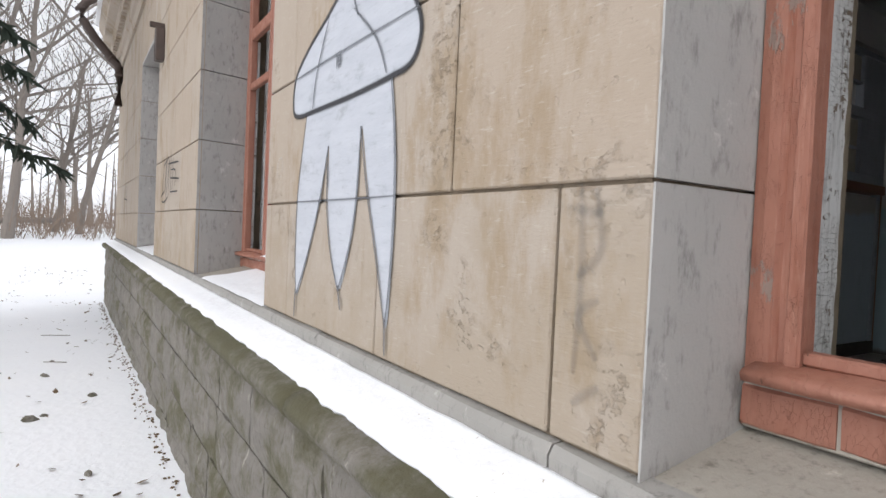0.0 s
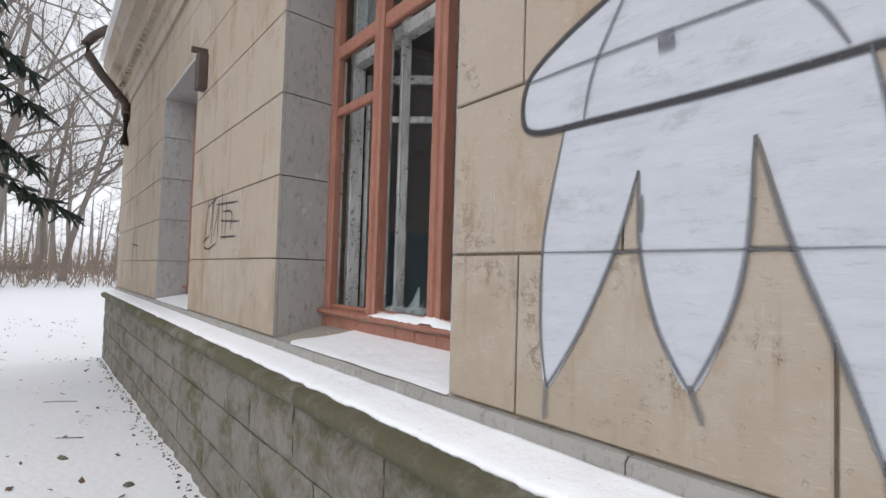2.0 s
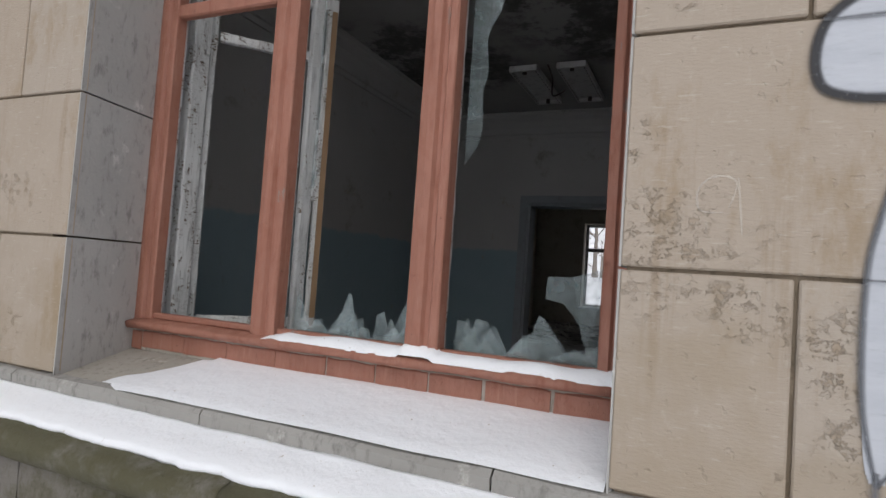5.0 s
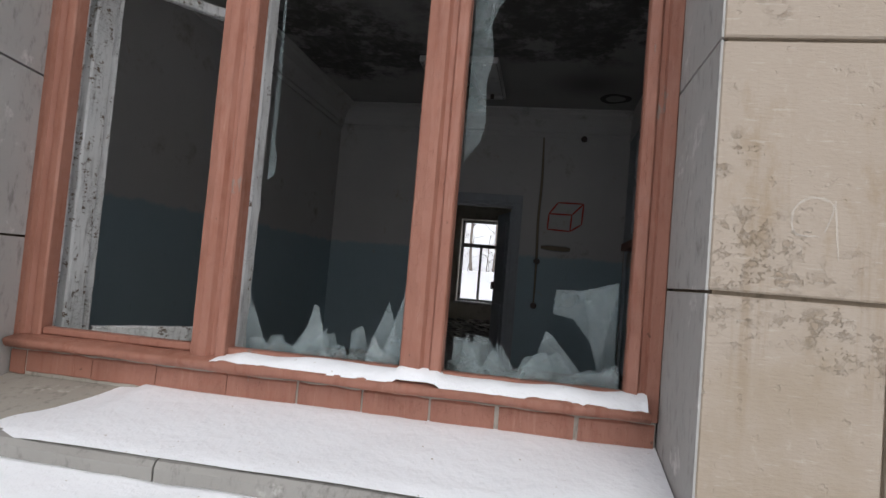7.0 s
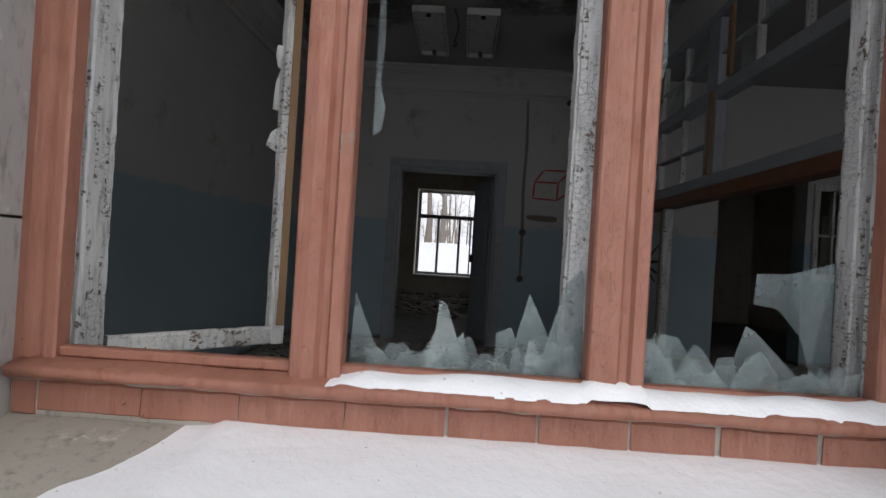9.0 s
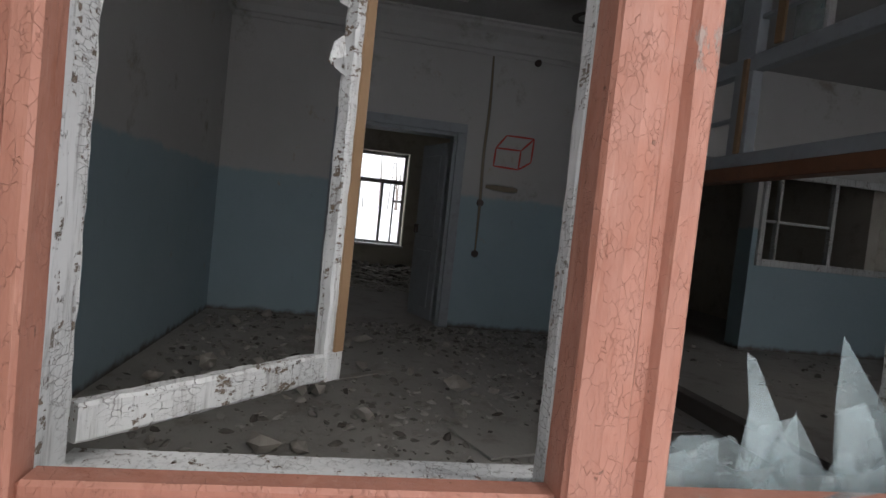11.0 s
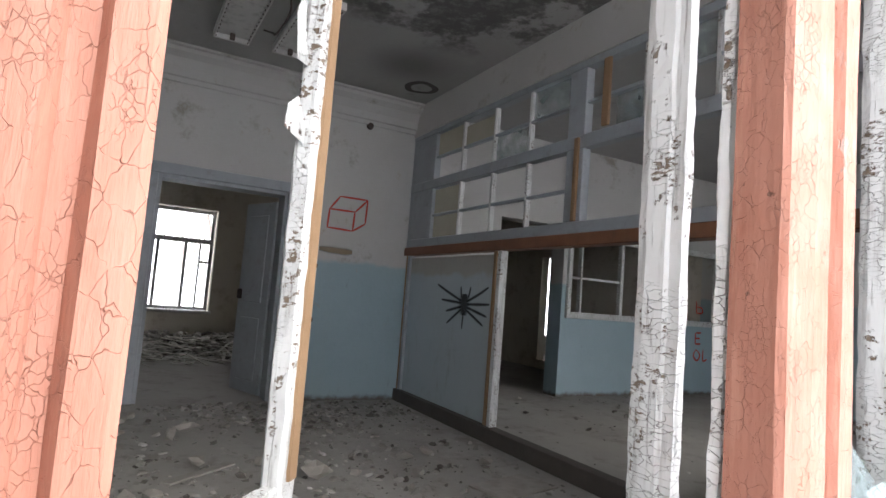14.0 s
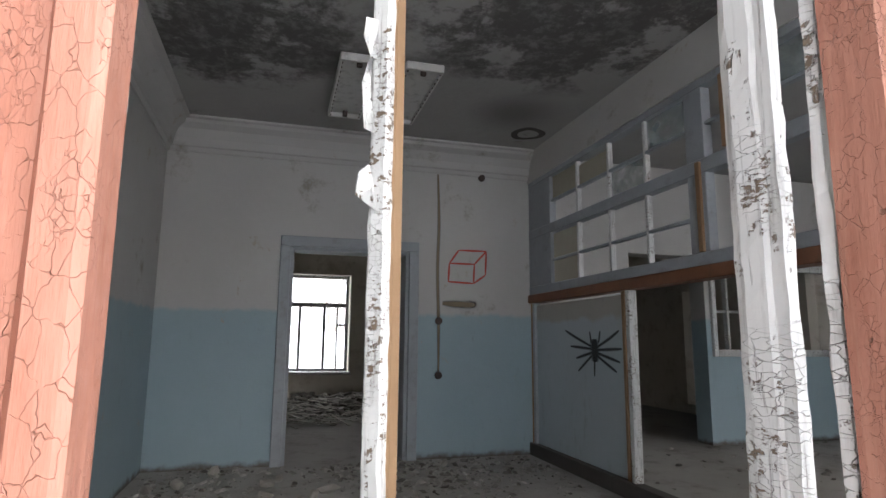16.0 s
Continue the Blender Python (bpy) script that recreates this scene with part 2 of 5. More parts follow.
def wash():
    s = Shade("pale_graffiti_paint", 0.65)
    c = s.mix(s.noise((4, 5, 26), 5, 0.65), (0.39, 0.41, 0.45), (0.56, 0.575, 0.61))
    thin = s.math("MULTIPLY", s.noise((9, 10, 70), 6, 0.75, 0.20, 0.50), s.noise((5, 5, 9), 5, 0.7, 0.22, 0.50))
    s.colour(c).alpha(s.ramp(thin, 0.0, 1.0, 0.74, 0.97))
    s.bump(s.noise((45, 45, 120), 4), 0.002, 0.6)
    return s.m


def shard_glass():
    s = Shade("dusty_glass", 0.12)
    c = s.mix(s.noise(9.0, 5), (0.34, 0.43, 0.44), (0.54, 0.62, 0.63))
    s.colour(c).alpha(s.ramp(s.noise(7.0, 5, 0.65), 0.3, 0.7, 0.16, 0.46))
    return s.m


def bark():
    s = Shade("bark", 0.95)
    s.colour(s.mix(s.noise((9, 9, 2), 5, 0.7), (0.17, 0.145, 0.125), (0.30, 0.265, 0.235)))
    s.bump(s.noise((30, 30, 6), 5, 0.7), 0.02, 0.8)
    return s.m


STONE = stone_facade()
REVEAL = stone_grey("grey_render", (0.33, 0.32, 0.30), (0.46, 0.45, 0.43))
GROOVE = stone_grey("brown_mortar", (0.19, 0.148, 0.10), (0.28, 0.225, 0.165))
STRIP = stone_grey("grey_granite", (0.25, 0.24, 0.22), (0.37, 0.355, 0.33))
CONCRETE = stone_grey("worn_concrete", (0.27, 0.245, 0.205), (0.44, 0.41, 0.36))
PLINTH, MOSSY, SNOW = stone_plinth(False), stone_plinth(True), snow_material()
ORANGE, WHITE = orange_paint(), white_paint()
ROOM, CEIL = room_wall(), ceiling_paint()
PLASTER = plain("cream_plaster", (0.48, 0.445, 0.375), (0.60, 0.56, 0.49), 1.5, 0.9, 20, 0.006, dirt=0.5, dark=(0.25, 0.2, 0.13))
FLOOR = plain("dusty_floor", (0.25, 0.234, 0.212), (0.37, 0.35, 0.322), 1.6, 0.9, 24, 0.012, dirt=0.65, dark=(0.16, 0.14, 0.12))
GREYWOOD = plain("grey_painted_wood", (0.27, 0.29, 0.31), (0.37, 0.39, 0.41), 5.0, 0.6, 50, 0.002, dirt=0.35, dark=(0.2, 0.18, 0.15))
BROWNWOOD = plain("red_brown_wood", (0.15, 0.062, 0.032), (0.24, 0.105, 0.055), 5.0, 0.55, 50, 0.002, dirt=0.3)
BARE = plain("bare_wood", (0.23, 0.135, 0.07), (0.33, 0.21, 0.12), 8.0, 0.75, 60, 0.002)
DARKWOOD = plain("dark_sill_wood", (0.06, 0.05, 0.045), (0.11, 0.095, 0.08), 6.0, 0.85, 40, 0.004)
PANEL = Shade("pale_blue_board", 0.7)
PANEL_BLUE = PANEL.mix(PANEL.noise(1.6, 5), (0.39, 0.45, 0.48), (0.48, 0.53, 0.555))
PANEL_TOP = PANEL.mix(PANEL.noise(2.4, 6, 0.65), (0.36, 0.34, 0.30), (0.47, 0.455, 0.42))
PANEL_EDGE = PANEL.ramp(PANEL.math("ADD", PANEL.axis(2), PANEL.math("MULTIPLY", PANEL.noise(5.0, 5), 0.14)), 2.14, 2.20)
PANEL_DIRT = PANEL.math("MULTIPLY", PANEL.noise((9, 9, 3), 6, 0.7, 0.56, 0.75), 0.35)
PANEL.colour(PANEL.mix(PANEL_DIRT, PANEL.mix(PANEL_EDGE, PANEL_BLUE, PANEL_TOP), (0.22, 0.20, 0.17)))
PANEL = PANEL.bump(PANEL.noise(30.0, 5), 0.001, 0.7).m
IRON = plain("painted_iron", (0.055, 0.045, 0.042), (0.12, 0.085, 0.07), 8.0, 0.6, 50, 0.002, 0.4)
TRAY = plain("lamp_enamel", (0.52, 0.51, 0.49), (0.66, 0.65, 0.63), 5.0, 0.5, 40, 0.001, dirt=0.4)
RUBBLE = plain("plaster_rubble", (0.17, 0.15, 0.13), (0.42, 0.39, 0.35), 9.0, 0.95, 40, 0.006)
LATH = plain("pale_lath", (0.27, 0.25, 0.22), (0.50, 0.47, 0.42), 6.0, 0.9, 50, 0.002)
LEAF = plain("dead_leaf", (0.10, 0.065, 0.035), (0.19, 0.13, 0.08), 9.0, 0.9)
BARK, GLASS = bark(), shard_glass()
NEEDLE = plain("spruce_needles", (0.012, 0.022, 0.014), (0.03, 0.045, 0.03), 5.0, 0.8)
BLACK = spray("black_spray", (0.03, 0.03, 0.033), 0.92, 0.8)
GREY_SPRAY = spray("grey_spray", (0.10, 0.105, 0.115), 0.72, 0.95)
GHOST = spray("scrubbed_paint", (0.20, 0.18, 0.16), 0.30, 1.0)
RED_SPRAY = spray("red_spray", (0.55, 0.05, 0.03), 0.85, 0.5)
CHALK = spray("chalk", (0.62, 0.58, 0.51), 0.32, 0.8)
WASH = wash()

# ---- building blocks ----


def mesh_of(name, bm, material, smooth=False):
    me = bpy.data.meshes.new(name)
    bmesh.ops.recalc_face_normals(bm, faces=bm.faces)
    bm.to_mesh(me)
    bm.free()
    me.materials.append(material)
    if smooth:
        for p in me.polygons:
            p.use_smooth = True
    return me


def part(name, bm, material, parent=None, label="", smooth=False):
    ob = new(name, mesh_of(name, bm, material, smooth))
    if parent:
        ob.parent = parent
    return tagged(ob, label)


def empty(name, label, category, group="", kind=""):
    return tagged(new(name), label, category, group, kind)


def add_box(bm, a, b, bevel=0.0):
    m = Matrix.Translation([(p + q) / 2 for p, q in zip(a, b)]) @ Matrix.Diagonal((*[abs(q - p) for p, q in zip(a, b)], 1))
    r = bmesh.ops.create_cube(bm, size=1, matrix=m)
    if bevel:
        vs = set(r["verts"])
        es = [e for e in bm.edges if e.verts[0] in vs and e.verts[1] in vs]
        bmesh.ops.bevel(bm, geom=es, offset=bevel, segments=1, affect="EDGES")
    return r["verts"]


def box(a, b, bevel=0.0):
    bm = bmesh.new()
    add_box(bm, a, b, bevel)
    return bm


def profile_bar(points, a, b, axis, twist=None, steps=1):
    """A closed profile drawn along axis ('y' or 'z') from a to b; its points are (x, z) or (x, y)."""
    bm = bmesh.new()
    rings = []
    for k in range(steps + 1):
        v = a + (b - a) * k / steps
        ring = []
        for j, (p, q) in enumerate(points):
            co = Vector((p, v, q)) if axis == "y" else Vector((p, q, v))
            if twist:
                co += Vector(twist(co, j))
            ring.append(bm.verts.new(co))
        rings.append(ring)
    n = len(points)
    for r0, r1 in zip(rings, rings[1:]):
        for j in range(n):
            bm.faces.new((r0[j], r0[(j + 1) % n], r1[(j + 1) % n], r1[j]))
    bm.faces.new(rings[0][::-1])
    bm.faces.new(rings[-1])
    return bm


def wall_with_holes(axis, c0, c1, u0, u1, z0, z1, holes):
    """A wall from c0 to c1 across its thickness and u0 to u1 along it; holes are (u0, u1, z0, z1)."""
    bm = bmesh.new()
    us = sorted({u0, u1, *[h[0] for h in holes], *[h[1] for h in holes]})
    for a, b in zip(us, us[1:]):
        cuts = sorted((h[2], h[3]) for h in holes if h[0] <= a and h[1] >= b)
        z = z0
        for lo, hi in [*cuts, (z1, z1)]:
            if lo > z + 1e-4:
                if axis == "y":
                    add_box(bm, (c0, a, z), (c1, b, lo))
                else:
                    add_box(bm, (a, c0, z), (b, c1, lo))
            z = hi
    return bm


def smooth_line(points, per=8, closed=False):
    """A Catmull-Rom line through 2D points."""
    out, n = [], len(points)
    for i in range(n if closed else n - 1):
        p = [Vector(points[(i + k) % n] if closed else points[min(max(i + k, 0), n - 1)]) for k in (-1, 0, 1, 2)]
        for k in range(per):
            t = k / per
            out.append(0.5 * (2 * p[1] + (p[2] - p[0]) * t + (2 * p[0] - 5 * p[1] + 4 * p[2] - p[3]) * t * t + (3 * p[1] - p[0] - 3 * p[2] + p[3]) * t ** 3))
    if not closed:
        out.append(Vector(points[-1]))
    return out


def stroke(points, width, place, taper=True):
    """A flat ribbon along 2D points; place turns (u, v) into a place on the wall."""
    bm = bmesh.new()
    uv = bm.loops.layers.uv.new("UVMap")
    n, rows = len(points), []
    for i, p in enumerate(points):
        d = (points[min(i + 1, n - 1)] - points[max(i - 1, 0)]).normalized()
        side = Vector((-d[1], d[0])) * width / 2 * (0.55 + 0.45 * min(1, 4 * min(i, n - 1 - i) / n) if taper else 1)
        rows.append([bm.verts.new(place(*(p + side * s))) for s in (-1, 0, 1)])
    for i in range(n - 1):
        for s in (0, 1):
            f = bm.faces.new((rows[i][s], rows[i][s + 1], rows[i + 1][s + 1], rows[i + 1][s]))
            for loop, (u, v) in zip(f.loops, ((i / n, s / 2), (i / n, s / 2 + 0.5), ((i + 1) / n, s / 2 + 0.5), ((i + 1) / n, s / 2))):
                loop[uv].uv = (u, v)
    return bm


def rock(bm, centre, size, rng, flat=0.6):
    m = Matrix.Translation(centre) @ Euler((rng.random() * 0.5, rng.random() * 0.5, rng.random() * 6.28)).to_matrix().to_4x4()
    vs = bmesh.ops.create_icosphere(bm, subdivisions=1, radius=1, matrix=Matrix())["verts"]
    for v in vs:
        v.co = Vector(round(c * 1.7) / 1.7 * 0.5 + c * 0.5 for c in v.co) * rng.uniform(0.75, 1.1)
        v.co = m @ Vector((v.co.x * size * rng.uniform(0.9, 1.2), v.co.y * size * 0.7, v.co.z * size * flat))


# ---- plan ----
XF = 0.932          # the facade's face
XW = 1.33           # the window frames' face
XI = 1.70           # the facade wall's inner face
XB, XB2 = 6.67, 6.92  # the room's back wall
XE = 11.50          # the far outer wall's inner face
YP = 2.734          # the partition
YL = 6.38           # the room's side wall
ZF, ZC = 0.77, 3.93  # floor and ceiling
ZB = 1.31           # foot of the dressed stone
COURSE = 0.582
Y_END, Y_START = 15.7, -5.0
ZTOP = 6.35
WINDOWS = [(-1.24, 0.885), (3.327, 5.425), (8.27, 10.45)]
W_TOP = 4.15

# ---- ground ----


def ground_height(x, y):
    """Level beside the house, rising gently towards the woods."""
    rise = lambda v, lo, hi: (lambda t: t * t * (3 - 2 * t))(min(1.0, max(0.0, (v - lo) / (hi - lo))))
    slope = -0.022 * min(10.0, max(0.0, y - 6.0))
    slope += 1.15 * rise(y, 15.0, 34.0) + 2.3 * rise(x, 13.0, 34.0) * (1 - rise(y, 15.0, 34.0))
    return slope + 0.035 * noise.noise((x * 0.5, y * 0.5, 0)) + 0.012 * noise.noise((x * 2.3, y * 2.3, 4))


def grid_sheet(xs, ys, height):
    bm = bmesh.new()
    vs = [[bm.verts.new((x, y, height(x, y))) for y in ys] for x in xs]
    for i in range(len(xs) - 1):
        for j in range(len(ys) - 1):
            bm.faces.new((vs[i][j], vs[i + 1][j], vs[i + 1][j + 1], vs[i][j + 1]))
    return bm


near_x = [-300, -120, -60, -40, -28, -20, -15] + [-12 + 0.25 * k for k in range(54)] + [4, 8, 13, 16, 19, 22, 25, 28, 31, 34, 45, 70, 130, 300]
near_y = [-300, -100, -40, -20, -10] + [-6 + 0.3 * k for k in range(100)] + [28, 34, 42, 55, 80, 130, 300]
ground = part("ground", grid_sheet(near_x, near_y, ground_height), SNOW, None, "snow-covered ground strewn with dead leaves and twigs", True)
tagged(ground, category="ground", kind="structure")

# ---- outer walls ----
holes = [(a - (0.02 if i != 1 else 0.018), b + (0.02 if i != 1 else 0.115), 1.30, W_TOP) for i, (a, b) in enumerate(WINDOWS)]
facade = part("wall_facade", wall_with_holes("y", XF + 0.017, XI, Y_START, Y_END, -0.5, ZTOP, holes), GROOVE)
tagged(facade, "facade of warm dressed stone blocks with dark joints", "wall", kind="structure")


def block_mesh(y0, y1, z0, z1):
    return mesh_of("stone_block", box((XF, y0, z0), (XF + 0.034, y1, z1), 0.0045), STONE)


def facade_course(k, joints):
    """One course of facing blocks between the windows."""
    g = 0.005
    z0, z1 = ZB + max(0, k - 0) * COURSE - (0.042 if k else 0.0), ZB + (k + 1) * COURSE - 0.042
    spans = []
    for lo, hi in ((Y_START, WINDOWS[0][0]), (WINDOWS[0][1], WINDOWS[1][0]), (WINDOWS[1][1], WINDOWS[2][0]), (WINDOWS[2][1], Y_END)):
        if z0 >= W_TOP - 0.1:
            continue
        cut = [lo, *[j for j in joints if lo + 0.12 < j < hi - 0.12], hi]
        spans += list(zip(cut, cut[1:]))
    if z0 >= W_TOP - 0.1:
        cut = [Y_START, *joints, Y_END]
        spans = list(zip(cut, cut[1:]))
    for a, b in spans:
        ob = new("stone_block", block_mesh(a + (g if a not in (Y_START,) else 0), b - g, z0 + g, min(z1 - g, ZTOP)))
        ob.parent = facade


ODD = [-3.6, -2.6, -1.9, 1.13, 1.99, 2.948, 5.865, 6.80, 7.6, 11.3, 12.2, 13.2, 14.1, 15.0]
EVEN = [-4.2, -3.1, -2.2, 1.552, 2.52, 6.32, 7.38, 11.0, 11.75, 12.8, 13.7, 14.6]
THIRD = [-3.8, -2.8, -1.7, 1.35, 2.20, 2.943, 5.82, 6.77, 7.75, 11.4, 12.4, 13.3, 14.3, 15.1]
for k in range(9):
    facade_course(k, (ODD, EVEN, THIRD, EVEN)[k % 4] if k < 4 else sorted({*ODD, 0.1, 3.9, 4.9, 8.9, 9.8}))


def reveal(i, y_face, y_frame, far):
    """The rendered side of a window opening, course by course."""
    out = 0.10 if far else -0.10
    for k in range(5):
        z0, z1 = ZB + k * COURSE - (0.042 if k else 0.03), min(ZB + (k + 1) * COURSE - 0.042, W_TOP)
        bm = bmesh.new()
        pts = [(XF + 0.001, y_face), (XW + 0.05, y_frame), (XW + 0.05, y_frame + out * 0.4), (XF + 0.04, y_face + out * 0.2), (XF + 0.001, y_face + out * 0.05)]
        g = 0.004
        lo = [bm.verts.new((x, y, z0 + g)) for x, y in pts]
        hi = [bm.verts.new((x, y, z1 - g)) for x, y in pts]
        n = len(pts)
        for j in range(n):
            bm.faces.new((lo[j], lo[(j + 1) % n], hi[(j + 1) % n], hi[j]))
        bm.faces.new(lo[::-1])
        bm.faces.new(hi)
        part("reveal_block", bm, REVEAL, facade, "grey rendered reveal block")


for i, (a, b) in enumerate(WINDOWS):
    reveal(i, a, a - (0.0 if i == 1 else 0.0), False)
    reveal(i, b, b + (0.095 if i == 1 else 0.0), True)
    lint = part("lintel", box((XF + 0.002, a - 0.02, W_TOP - 0.012), (XW + 0.3, b + (0.11 if i == 1 else 0.02), W_TOP + 0.03)), REVEAL, facade, "grey rendered lintel soffit")

for name, bm in (
    ("wall_back", wall_with_holes("y", XE, XE + 0.45, Y_START, Y_END, -0.8, ZTOP, [(4.08, 5.40, 1.33, 3.05), (-3.9, -2.8, 1.2, 3.0), (8.5, 10, 1.5, 3.0)])),
    ("wall_end_near", box((XI, Y_START, -0.8), (XE, Y_START + 0.4, ZTOP))),
    ("wall_end_far", box((XI, Y_END - 0.4, -0.8), (XE, Y_END, ZTOP))),
):
    tagged(part(name, bm, PLASTER), "plain plastered outer wall of the building", "wall", kind="structure")

# cornice and roof
corn = [(XF + 0.05, 5.05), (XF - 0.04, 5.05), (XF - 0.06, 5.2), (XF - 0.10, 5.24), (XF - 0.10, 5.42), (XF - 0.22, 5.58), (XF - 0.22, 5.68), (XF - 0.36, 5.76), (XF - 0.36, 5.95), (XF - 0.44, 6.08), (XF - 0.44, 6.2), (XF + 0.05, 6.2)]
tagged(part("cornice", profile_bar(corn, Y_START - 0.2, Y_END + 0.35, "y"), STONE), "stepped stone cornice under the eaves", "cornice", kind="structure")
den = empty("dentil_row", "row of small stone blocks under the cornice", "cornice", kind="structure")
dent = mesh_of("dentil", box((XF - 0.20, -0.06, 5.43), (XF - 0.05, 0.06, 5.57), 0.006), STONE)
for k in range(60):
    ob = new("dentil", dent)
    ob.parent, ob.location = den, (0, 0.6 + 0.25 * k, 0)
roof = profile_bar([(XF - 0.52, 6.2), (XF - 0.52, 6.28), (6.3, 8.6), (12.4, 6.28), (12.4, 6.2)], Y_START - 0.4, Y_END + 0.4, "y")
tagged(part("roof", roof, SNOW), "pitched roof covered with snow", "roof", kind="structure")

# ---- plinth ----
rng = random.Random(3)
plinth = part("plinth_wall", box((0.79, Y_START, -0.9), (XF + 0.03, Y_END + 0.1, 1.06)), PLINTH)
tagged(plinth, "rough grey stone plinth with moss and dark joints", "plinth", kind="structure")


def rough_stone(y0, y1, z0, z1, proud, material, seed):
    """A quarry-faced block: flat joints, an uneven bulging face."""
    bm = bmesh.new()
    ny, nz = 9, 6
    rows = []
    for i in range(ny + 1):
        row = []
        for j in range(nz + 1):
            u, v = i / ny, j / nz
            edge = min(u, 1 - u, v, 1 - v)
            y, z = y0 + (y1 - y0) * u, z0 + (z1 - z0) * v
            d = proud * min(1, edge * 5) + 0.025 * noise.noise((seed, y * 5, z * 6)) * min(1, edge * 6) + 0.012 * noise.noise((seed, y * 16, z * 16))
            row.append(bm.verts.new((0.757 - d * 0.9, y, z)))
        rows.append(row)
    for i in range(ny):
        for j in range(nz):
            bm.faces.new((rows[i][j], rows[i + 1][j], rows[i + 1][j + 1], rows[i][j + 1]))
    rim = [r[0] for r in rows] + rows[-1][1:] + [r[-1] for r in rows[-2::-1]] + rows[0][-2:0:-1]
    back = [bm.verts.new((0.80, v.co.y, v.co.z)) for v in rim]
    n = len(rim)
    for i in range(n):
        bm.faces.new((rim[i], rim[(i + 1) % n], back[(i + 1) % n], back[i]))
    ob = part("plinth_stone", bm, material, plinth)
    return ob


levels = [-0.62, -0.22, 0.10, 0.40, 0.735, 1.055]
for k in range(5):
    y = Y_START - rng.random() * 0.5
    while y < Y_END + 0.1:
        w = rng.uniform(0.55, 1.15)
        y1 = min(y + w, Y_END + 0.1)
        if y1 - y > 0.1:
            rough_stone(y + 0.006, y1 - 0.006, levels[k] + 0.006, levels[k + 1] - 0.006, rng.uniform(0.015, 0.035), PLINTH, rng.random() * 50)
        y = y1

wob = lambda co, j: (0.008 * noise.noise((j * 3.1, co.y * 3, 0)), 0, 0.008 * noise.noise((j * 2.3, co.y * 4, 7)))
cap = [(XF + 0.03, 1.055), (0.765, 1.055), (0.72, 1.065), (0.685, 1.09), (0.668, 1.125), (0.678, 1.155), (0.70, 1.172), (XF + 0.03, 1.235)]
y = Y_START
while y < Y_END + 0.15:
    y1 = min(y + rng.uniform(1.5, 2.2), Y_END + 0.2)
    tagged(part("plinth_cap", profile_bar(cap, y + 0.003, y1 - 0.003, "y", wob, 24), MOSSY, plinth, "mossy rounded coping stone", True))
    y = y1


def edge_wave(co, j):
    if j in (2, 3, 4):
        return (0.022 * noise.noise((co.y * 5, 1, 0)) + 0.012 * noise.noise((co.y * 21, 3, 0)), 0, 0.006 * noise.noise((co.y * 9, 5, 0)))
    return (0, 0, 0.006 * noise.noise((co.y * 6, j, 0)))


ledge_snow = [(XF - 0.02, 1.20), (0.80, 1.188), (0.750, 1.178), (0.738, 1.192), (0.756, 1.210), (0.82, 1.225), (0.895, 1.2515), (XF - 0.02, 1.255)]
tagged(part("ledge_snow", profile_bar(ledge_snow, Y_START, Y_END + 0.1, "y", edge_wave, 700), SNOW, None, "strip of snow lying on the plinth ledge", True), category="snow", kind="structure")

string = empty("string_course", "narrow grey granite strip at the foot of the facade", "trim", kind="structure")
y = Y_START
while y < Y_END:
    y1 = min(y + rng.uniform(0.9, 1.4), Y_END)
    part("granite_strip", profile_bar([(XF + 0.03, 1.20), (XF - 0.022, 1.20), (XF - 0.026, 1.285), (XF - 0.012, 1.302), (XF + 0.03, 1.308)], y + 0.003, y1 - 0.003, "y", wob, 10), STRIP, string)
    y = y1


def sill(i, a, b):
    """The sloping stone sill of a window with the snow on it."""
    base = part("window_sill", profile_bar([(XF + 0.026, 1.22), (XF + 0.026, 1.302), (XW + 0.02, 1.372), (XW + 0.02, 1.22)], a - 0.01, b + (0.10 if i == 1 else 0.01), "y", None, 4), CONCRETE)
    tagged(base, "sloping worn concrete window sill", "window sill", kind="structure")
    if i == 0:
        return  # this sill is swept bare
    bm = bmesh.new()
    n, m = 60, 14
    top = b - (0.17 if i == 1 else 0.03)
    rows = []
    for p in range(n + 1):
        y = a + 0.004 + (top - a) * p / n
        row = []
        for q in range(m + 1):
            u = q / m
            x = XF - 0.008 + (XW + 0.012 - XF) * u
            fade = min(1.0, (n - p) / 9) if i == 1 else 1.0
            cover = fade * 1.4 - (0.9 * u if fade < 1 else 0) - 0.3 + 0.5 * noise.noise((x * 7, y * 7, 2)) * (1 - fade)
            thick = 0.016 * max(-0.4, min(1.0, cover)) + 0.004 * noise.noise((x * 5, y * 4, 0))
            edge = 0.006 if q == 0 else 0.0
            row.append(bm.verts.new((x, y, 1.300 + 0.072 * (x - XF) / 0.4 + thick - edge)))
        rows.append(row)
    for p in range(n):
        for q in range(m):
            bm.faces.new((rows[p][q], rows[p + 1][q], rows[p + 1][q + 1], rows[p][q + 1]))
    tagged(part("sill_snow", bm, SNOW, None, "smooth snow lying on the window sill", True), category="snow", kind="structure")


for i, (a, b) in enumerate(WINDOWS):
    sill(i, a, b)

# ---- windows ----


